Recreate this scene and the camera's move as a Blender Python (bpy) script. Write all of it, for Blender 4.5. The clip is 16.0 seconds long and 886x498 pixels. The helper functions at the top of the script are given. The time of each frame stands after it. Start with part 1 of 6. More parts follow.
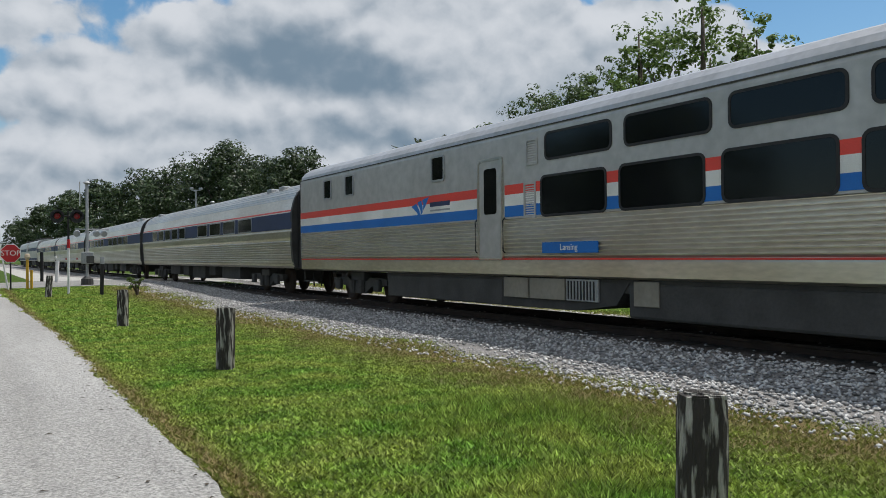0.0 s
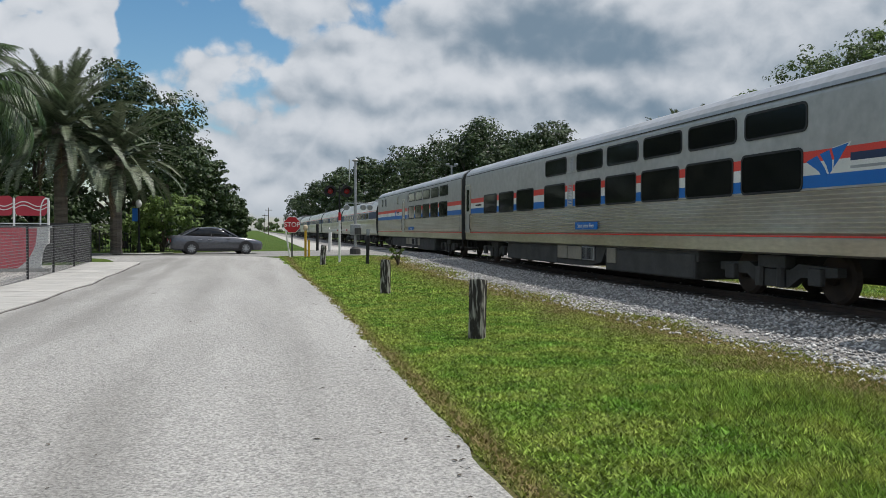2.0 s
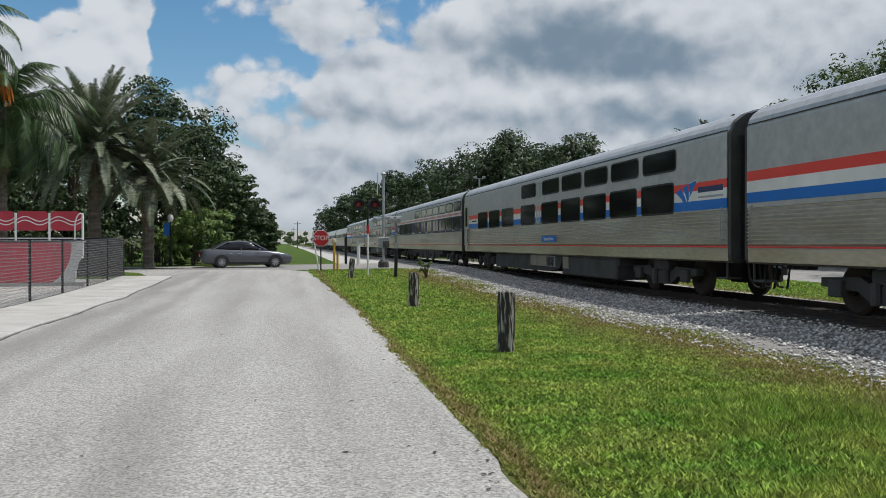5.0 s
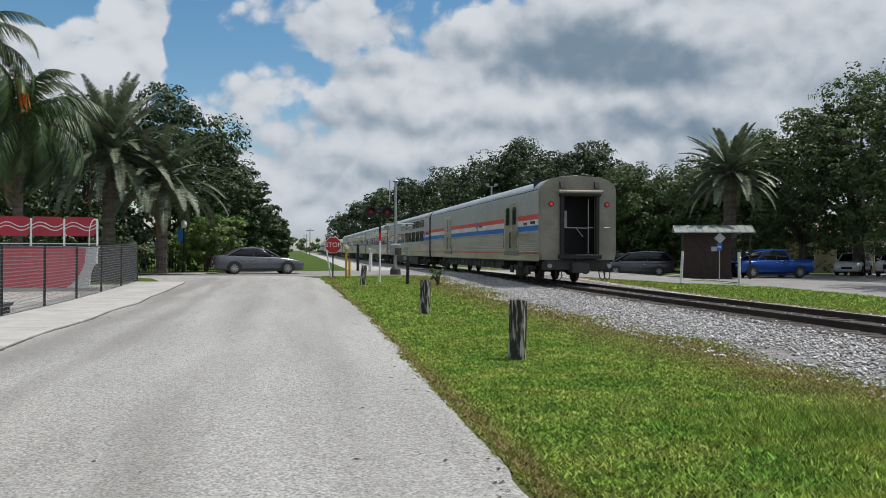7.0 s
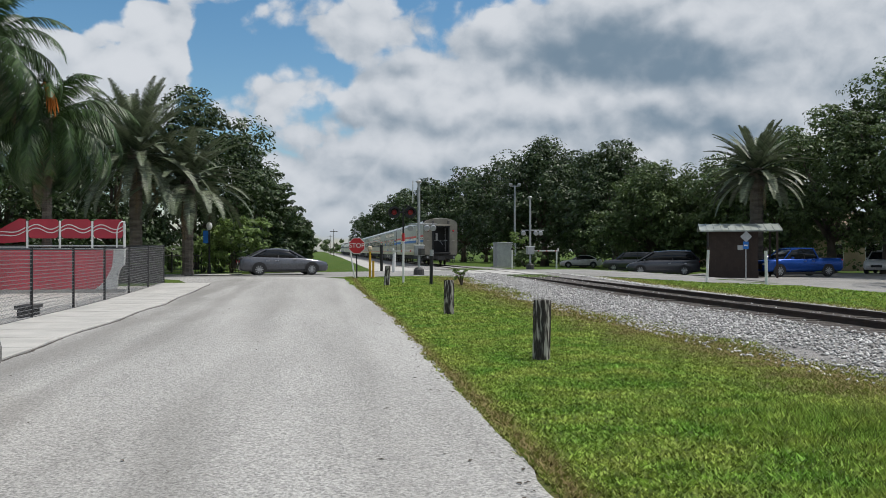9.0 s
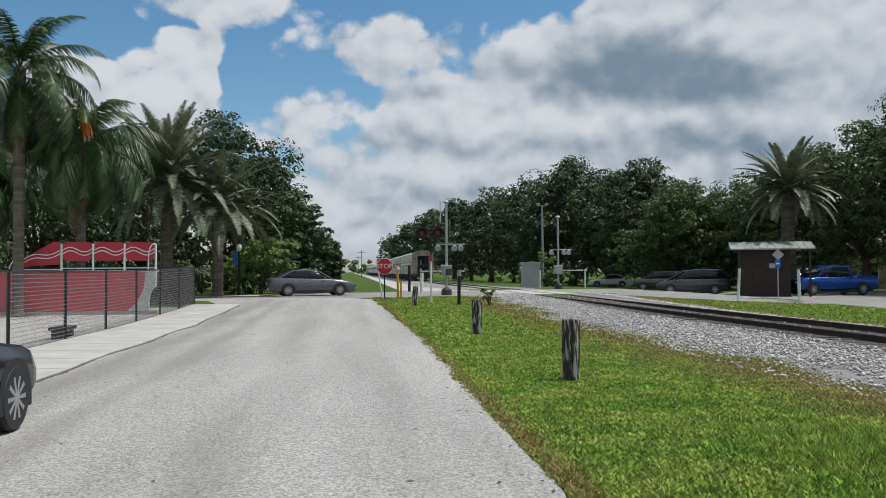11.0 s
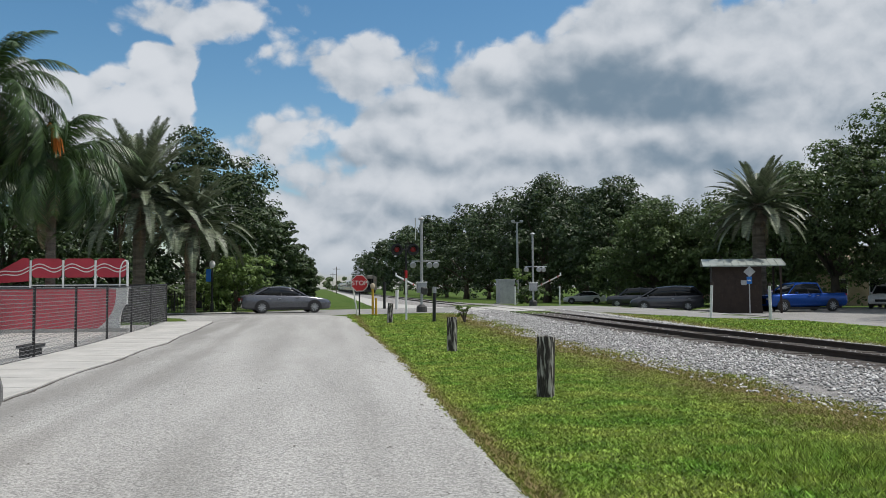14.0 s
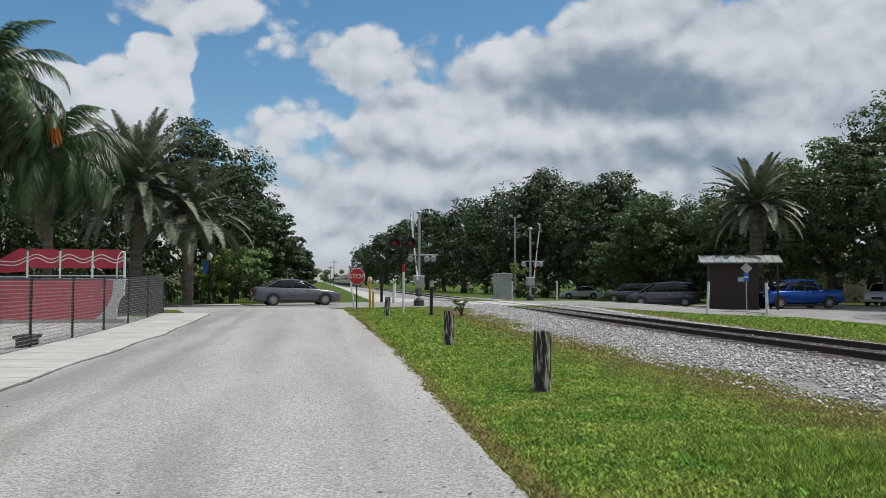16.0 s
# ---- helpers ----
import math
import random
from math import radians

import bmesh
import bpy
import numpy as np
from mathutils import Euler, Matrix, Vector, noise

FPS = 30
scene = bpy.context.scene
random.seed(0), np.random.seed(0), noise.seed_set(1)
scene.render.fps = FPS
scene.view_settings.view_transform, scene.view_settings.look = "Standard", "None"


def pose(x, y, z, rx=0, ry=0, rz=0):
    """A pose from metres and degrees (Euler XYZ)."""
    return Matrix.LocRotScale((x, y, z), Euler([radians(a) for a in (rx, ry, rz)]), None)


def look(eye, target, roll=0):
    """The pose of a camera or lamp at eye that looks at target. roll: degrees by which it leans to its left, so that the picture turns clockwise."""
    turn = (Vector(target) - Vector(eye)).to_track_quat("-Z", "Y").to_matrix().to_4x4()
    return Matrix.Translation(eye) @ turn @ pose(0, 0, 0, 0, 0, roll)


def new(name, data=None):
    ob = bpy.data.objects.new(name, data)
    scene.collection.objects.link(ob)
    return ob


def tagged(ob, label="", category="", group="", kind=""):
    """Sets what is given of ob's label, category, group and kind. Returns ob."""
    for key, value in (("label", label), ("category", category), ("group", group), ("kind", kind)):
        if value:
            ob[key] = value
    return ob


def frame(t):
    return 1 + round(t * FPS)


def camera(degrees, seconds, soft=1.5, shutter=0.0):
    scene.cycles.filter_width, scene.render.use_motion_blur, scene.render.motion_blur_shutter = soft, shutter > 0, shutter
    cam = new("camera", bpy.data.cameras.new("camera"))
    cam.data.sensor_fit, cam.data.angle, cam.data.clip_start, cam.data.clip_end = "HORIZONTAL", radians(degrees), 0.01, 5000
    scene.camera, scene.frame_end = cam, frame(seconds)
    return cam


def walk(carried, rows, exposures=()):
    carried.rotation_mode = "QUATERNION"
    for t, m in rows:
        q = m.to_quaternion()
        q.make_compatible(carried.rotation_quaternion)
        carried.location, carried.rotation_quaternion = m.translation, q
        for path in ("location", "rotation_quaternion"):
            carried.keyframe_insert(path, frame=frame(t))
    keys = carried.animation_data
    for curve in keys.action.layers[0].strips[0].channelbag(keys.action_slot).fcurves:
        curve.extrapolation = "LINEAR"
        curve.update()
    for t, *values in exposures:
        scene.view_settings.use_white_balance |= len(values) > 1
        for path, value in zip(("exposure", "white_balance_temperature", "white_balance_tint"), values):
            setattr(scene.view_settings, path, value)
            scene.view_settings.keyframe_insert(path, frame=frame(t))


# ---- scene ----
cam = camera(57.5, 16.0, soft=0.5)
EYE = (0.0, 0.0, 1.55)
PATH = [
    (0.0, pose(*EYE, 90.47, 0.49, -30.82)),
    (0.2, pose(*EYE, 90.30, 0.40, -30.75)),
    (0.5, pose(*EYE, 89.17, -0.02, -28.85)),
    (0.6, pose(*EYE, 88.95, 0.00, -26.90)),
    (0.8, pose(*EYE, 88.65, 0.00, -20.90)),
    (1.0, pose(*EYE, 88.51, 0.03, -16.54)),
    (1.2, pose(*EYE, 88.38, 0.00, -15.20)),
    (1.5, pose(*EYE, 88.26, -0.06, -13.67)),
    (2.0, pose(*EYE, 88.70, -0.21, -13.24)),
    (2.5, pose(*EYE, 89.65, -0.34, -13.42)),
    (3.0, pose(*EYE, 89.95, 0.05, -13.19)),
    (3.5, pose(*EYE, 89.74, 0.18, -12.74)),
    (4.0, pose(*EYE, 89.66, 0.16, -11.84)),
    (4.2, pose(*EYE, 89.50, 0.14, -11.45)),
    (6.3, pose(*EYE, 89.98, 0.00, -11.05)),
    (6.5, pose(*EYE, 90.04, -0.04, -10.83)),
    (7.0, pose(*EYE, 90.13, -0.24, -10.41)),
    (7.5, pose(*EYE, 90.10, -0.44, -9.91)),
    (8.0, pose(*EYE, 89.97, -0.30, -9.31)),
    (8.5, pose(*EYE, 90.03, -0.12, -8.84)),
    (9.0, pose(*EYE, 90.14, 0.06, -8.75)),
    (9.5, pose(*EYE, 90.16, 0.37, -8.06)),
    (9.7, pose(*EYE, 90.05, 0.40, -7.75)),
    (11.8, pose(*EYE, 92.45, 0.40, -6.70)),
    (12.0, pose(*EYE, 92.48, 0.40, -7.10)),
    (12.5, pose(*EYE, 92.30, 0.40, -7.80)),
    (13.0, pose(*EYE, 92.30, 0.70, -8.43)),
    (13.5, pose(*EYE, 92.37, 0.68, -8.60)),
    (14.0, pose(*EYE, 92.76, 0.41, -8.55)),
    (14.5, pose(*EYE, 92.89, 0.09, -8.77)),
    (15.0, pose(*EYE, 92.82, -0.26, -9.01)),
    (15.5, pose(*EYE, 92.50, -0.07, -9.04)),
    (16.0, pose(*EYE, 92.33, -0.09, -8.74)),
]
walk(cam, PATH)

# ---- world, sun ----
SUN_DIR = Vector((0.42, 0.0, 0.90)).normalized()
world = bpy.data.worlds.new("sky")
scene.world = world
world.use_nodes = True
scene.view_settings.exposure = -0.11


def build_sky():
    nt = world.node_tree
    nt.nodes.clear()
    N, L = nt.nodes.new, nt.links.new

    def math_node(op, a, b=None, c=None, clamp=False):
        n = N("ShaderNodeMath")
        n.operation, n.use_clamp = op, clamp
        for i, v in enumerate((a, b, c)):
            if v is None:
                continue
            if isinstance(v, (int, float)):
                n.inputs[i].default_value = v
            else:
                L(v, n.inputs[i])
        return n.outputs[0]

    def ramp(v, lo, hi, smooth=True):
        n = N("ShaderNodeMapRange")
        n.interpolation_type = "SMOOTHSTEP" if smooth else "LINEAR"
        n.inputs["From Min"].default_value, n.inputs["From Max"].default_value = lo, hi
        L(v, n.inputs["Value"])
        return n.outputs[0]

    def noise_tex(vec, scale, detail, rough, dist=0.0):
        n = N("ShaderNodeTexNoise")
        n.inputs["Scale"].default_value, n.inputs["Detail"].default_value = scale, detail
        n.inputs["Roughness"].default_value, n.inputs["Distortion"].default_value = rough, dist
        L(vec, n.inputs["Vector"])
        return n.outputs[0]

    def mix(f, a, b):
        n = N("ShaderNodeMix")
        n.data_type = "RGBA"
        for s, v in ((n.inputs[0], f), (n.inputs[6], a), (n.inputs[7], b)):
            if isinstance(v, tuple):
                s.default_value = (*v, 1)
            elif isinstance(v, (int, float)):
                s.default_value = v
            else:
                L(v, s)
        return n.outputs[2]

    co = N("ShaderNodeTexCoord").outputs["Generated"]
    sep = N("ShaderNodeSeparateXYZ")
    L(co, sep.inputs[0])
    X, Y, Z = sep.outputs
    ahead = math_node("MAXIMUM", Y, 0.05)
    wander = N("ShaderNodeTexNoise")
    wander.inputs["Scale"].default_value, wander.inputs["Detail"].default_value = 9.0, 4
    L(co, wander.inputs["Vector"])
    shift = N("ShaderNodeSeparateColor")
    L(wander.outputs["Color"], shift.inputs[0])
    U = math_node("ADD", math_node("DIVIDE", X, ahead), math_node("MULTIPLY_ADD", shift.outputs[0], 0.20, -0.10))
    W = math_node("ADD", math_node("DIVIDE", Z, ahead), math_node("MULTIPLY_ADD", shift.outputs[1], 0.10, -0.05))

    def spaced(dx, dz, squash):
        n = N("ShaderNodeMapping")
        n.inputs["Scale"].default_value = (1.0, 1.0, squash)
        n.inputs["Location"].default_value = (dx, 0.0, dz)
        L(co, n.inputs[0])
        warp = N("ShaderNodeVectorMath")
        warp.operation = "MULTIPLY_ADD"
        nz = N("ShaderNodeTexNoise")
        nz.inputs["Scale"].default_value, nz.inputs["Detail"].default_value = 16, 4
        L(n.outputs[0], nz.inputs["Vector"])
        L(nz.outputs["Color"], warp.inputs[0])
        warp.inputs[1].default_value = (0.035, 0.035, 0.035)
        L(n.outputs[0], warp.inputs[2])
        return warp.outputs[0]

    def puffs(vec, scale):
        n = N("ShaderNodeTexVoronoi")
        n.feature = "SMOOTH_F1"
        n.inputs["Scale"].default_value, n.inputs["Smoothness"].default_value = scale, 0.12
        L(vec, n.inputs["Vector"])
        return math_node("SUBTRACT", 0.45, n.outputs["Distance"])

    def billow(vec):
        """Heaped cloud relief: swelling noise with rounded heads of two sizes on it."""
        v = math_node("MULTIPLY", math_node("SUBTRACT", noise_tex(vec, 5.5, 4, 0.48), 0.5), 2.2)
        v = math_node("MULTIPLY_ADD", puffs(vec, 13.0), 1.05, v)
        v = math_node("MULTIPLY_ADD", puffs(vec, 31.0), 0.70, v)
        return math_node("MULTIPLY_ADD", math_node("SUBTRACT", noise_tex(vec, 46.0, 5, 0.6), 0.5), 0.60, v)

    here = billow(spaced(0.0, 0.0, 1.25))
    lit = billow(spaced(0.008, 0.024, 1.25))

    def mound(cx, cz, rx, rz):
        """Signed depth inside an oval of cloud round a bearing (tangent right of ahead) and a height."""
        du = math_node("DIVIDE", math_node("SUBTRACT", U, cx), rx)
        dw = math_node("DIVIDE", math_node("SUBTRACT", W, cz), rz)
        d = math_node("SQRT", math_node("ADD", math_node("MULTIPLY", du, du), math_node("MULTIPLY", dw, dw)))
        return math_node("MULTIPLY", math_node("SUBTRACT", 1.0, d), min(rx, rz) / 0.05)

    def union(*shapes):
        total = None
        for q in shapes:
            v = mound(*q)
            if total is None:
                total = v
            else:
                n = N("ShaderNodeMath")
                n.operation = "SMOOTH_MAX"
                L(total, n.inputs[0]), L(v, n.inputs[1])
                n.inputs[2].default_value = 0.5
                total = n.outputs[0]
        return total

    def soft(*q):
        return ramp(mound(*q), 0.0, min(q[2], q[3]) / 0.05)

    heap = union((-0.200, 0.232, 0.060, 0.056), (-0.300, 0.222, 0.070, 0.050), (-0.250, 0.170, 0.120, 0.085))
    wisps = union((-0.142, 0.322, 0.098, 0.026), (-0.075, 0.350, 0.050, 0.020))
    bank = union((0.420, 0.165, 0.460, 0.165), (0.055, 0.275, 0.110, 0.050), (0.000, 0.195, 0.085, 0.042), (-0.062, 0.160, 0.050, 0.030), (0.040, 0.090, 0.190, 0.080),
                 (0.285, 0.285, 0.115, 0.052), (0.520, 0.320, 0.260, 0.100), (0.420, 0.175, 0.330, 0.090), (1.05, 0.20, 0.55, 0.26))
    # broken cloud over the rest of the sky
    broad = math_node("MULTIPLY", math_node("SUBTRACT", noise_tex(spaced(0.3, 0.1, 1.6), 2.3, 5, 0.5), 0.44), 9.0)
    aside = math_node("MAXIMUM", ramp(Y, 0.60, 0.35), ramp(Z, 0.34, 0.46))
    broad = math_node("ADD", broad, math_node("MULTIPLY_ADD", aside, 6.0, -6.0))
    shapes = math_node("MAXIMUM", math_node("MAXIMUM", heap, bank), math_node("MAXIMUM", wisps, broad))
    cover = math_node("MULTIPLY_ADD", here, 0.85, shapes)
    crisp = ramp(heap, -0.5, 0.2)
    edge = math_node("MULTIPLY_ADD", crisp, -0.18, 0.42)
    over = math_node("DIVIDE", math_node("ADD", cover, 0.15), edge)
    mask = ramp(over, 0.0, 1.0)
    # heads towards the sun are bright, the flat undersides grey
    relief = math_node("SUBTRACT", lit, here)
    shade = math_node("MULTIPLY_ADD", relief, 0.46, 0.25)
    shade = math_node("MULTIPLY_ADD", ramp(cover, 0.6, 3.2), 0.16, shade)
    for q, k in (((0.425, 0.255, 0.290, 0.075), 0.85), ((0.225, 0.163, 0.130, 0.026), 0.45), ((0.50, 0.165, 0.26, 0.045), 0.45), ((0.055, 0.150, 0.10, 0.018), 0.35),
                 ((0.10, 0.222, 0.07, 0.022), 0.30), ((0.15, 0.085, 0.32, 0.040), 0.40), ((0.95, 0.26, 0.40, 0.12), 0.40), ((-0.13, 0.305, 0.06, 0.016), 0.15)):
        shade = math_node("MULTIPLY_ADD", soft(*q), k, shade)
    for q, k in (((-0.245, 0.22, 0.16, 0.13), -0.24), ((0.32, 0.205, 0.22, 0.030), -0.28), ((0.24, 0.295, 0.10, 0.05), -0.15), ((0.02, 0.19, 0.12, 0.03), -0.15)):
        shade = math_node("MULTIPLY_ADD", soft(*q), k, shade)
    shade = ramp(shade, -0.10, 1.15)
    bright = (0.70, 0.735, 0.785)
    grey = (0.195, 0.275, 0.36)
    cloud = mix(shade, bright, grey)
    sky = N("ShaderNodeTexSky")
    sky.sky_type, sky.sun_disc = "NISHITA", False
    sky.sun_elevation = math.asin(SUN_DIR.z)
    sky.sun_rotation = math.atan2(SUN_DIR.x, SUN_DIR.y)
    sky.air_density, sky.dust_density = 1.0, 0.6
    blue = N("ShaderNodeVectorMath")
    blue.operation = "SCALE"
    blue.inputs["Scale"].default_value = 0.118
    tone = N("ShaderNodeHueSaturation")
    tone.inputs["Saturation"].default_value = 1.28
    tone.inputs["Hue"].default_value = 0.492
    L(sky.outputs[0], tone.inputs["Color"])
    L(tone.outputs[0], blue.inputs[0])
    haze = ramp(Z, 0.07, 0.0)
    col = mix(mask, blue.outputs[0], cloud)
    col = mix(math_node("MULTIPLY", haze, 0.55), col, (0.40, 0.46, 0.52))
    bg = N("ShaderNodeBackground")
    bg.inputs["Strength"].default_value = 1.0
    L(col, bg.inputs[0])
    out = N("ShaderNodeOutputWorld")
    L(bg.outputs[0], out.inputs[0])


build_sky()
sun = new("sun", bpy.data.lights.new("sun", "SUN"))
sun.data.energy, sun.data.angle, sun.data.color = 4.2, radians(0.6), (1.0, 0.965, 0.92)
sun.matrix_world = look(SUN_DIR * 50, (0, 0, 0))


# ---- materials ----
def material(name, color, rough=0.6, metal=0.0, color2=None, scale=4.0, fine=60.0, bump=0.2, coord="Object",
             island=0.0, grain=0.14, fine_even=False, sheer=0.0, emit=0.0, spec=0.5, trans=0.0, stretch=(1, 1, 1), thresh=(0.35, 0.65), depth=0.02):
    """Base colour varied at two scales, with fine relief."""
    m = bpy.data.materials.new(name)
    m.use_nodes = True
    nt = m.node_tree
    N, L = nt.nodes.new, nt.links.new
    b = nt.nodes["Principled BSDF"]
    b.inputs["Roughness"].default_value, b.inputs["Metallic"].default_value = rough, metal
    b.inputs["Specular IOR Level"].default_value = spec
    b.inputs["Transmission Weight"].default_value = trans
    if emit:
        b.inputs["Emission Color"].default_value = (*color, 1)
        b.inputs["Emission Strength"].default_value = emit
    co = N("ShaderNodeTexCoord")
    mp = N("ShaderNodeMapping")
    mp.inputs["Scale"].default_value = stretch
    L(co.outputs[coord], mp.inputs[0])
    n1, n2 = N("ShaderNodeTexNoise"), N("ShaderNodeTexNoise")
    n1.inputs["Scale"].default_value, n1.inputs["Detail"].default_value = scale, 5
    n2.inputs["Scale"].default_value, n2.inputs["Detail"].default_value = fine, 4
    L(mp.outputs[0], n1.inputs[0]), L(co.outputs[coord] if fine_even else mp.outputs[0], n2.inputs[0])
    r = N("ShaderNodeMapRange")
    r.inputs["From Min"].default_value, r.inputs["From Max"].default_value = thresh
    L(n1.outputs[0], r.inputs["Value"])
    c2 = color2 or tuple(c * 0.72 for c in color)
    mx = N("ShaderNodeMix")
    mx.data_type = "RGBA"
    mx.inputs[6].default_value, mx.inputs[7].default_value = (*color, 1), (*c2, 1)
    L(r.outputs[0], mx.inputs[0])
    hsv = N("ShaderNodeHueSaturation")
    L(mx.outputs[2], hsv.inputs["Color"])
    val = N("ShaderNodeMapRange")
    val.inputs["From Min"].default_value, val.inputs["From Max"].default_value = 0.25, 0.75
    val.inputs["To Min"].default_value, val.inputs["To Max"].default_value = 1 - grain, 1 + grain
    L(n2.outputs[0], val.inputs["Value"])
    last = val.outputs[0]
    if island:
        g = N("ShaderNodeNewGeometry")
        v2 = N("ShaderNodeMapRange")
        v2.inputs["To Min"].default_value, v2.inputs["To Max"].default_value = 1 - island, 1 + island
        L(g.outputs["Random Per Island"], v2.inputs["Value"])
        mul = N("ShaderNodeMath")
        mul.operation = "MULTIPLY"
        L(last, mul.inputs[0]), L(v2.outputs[0], mul.inputs[1])
        last = mul.outputs[0]
    L(last, hsv.inputs["Value"])
    L(hsv.outputs[0], b.inputs["Base Color"])
    if sheer:
        tl, ms = N("ShaderNodeBsdfTranslucent"), N("ShaderNodeMixShader")
        L(hsv.outputs[0], tl.inputs["Color"])
        ms.inputs[0].default_value = sheer
        L(b.outputs[0], ms.inputs[1]), L(tl.outputs[0], ms.inputs[2])
        L(ms.outputs[0], nt.nodes["Material Output"].inputs["Surface"])
    if bump:
        bp = N("ShaderNodeBump")
        bp.inputs["Strength"].default_value, bp.inputs["Distance"].default_value = bump, depth
        L(n2.outputs[0], bp.inputs["Height"])
        L(bp.outputs[0], b.inputs["Normal"])
    return m


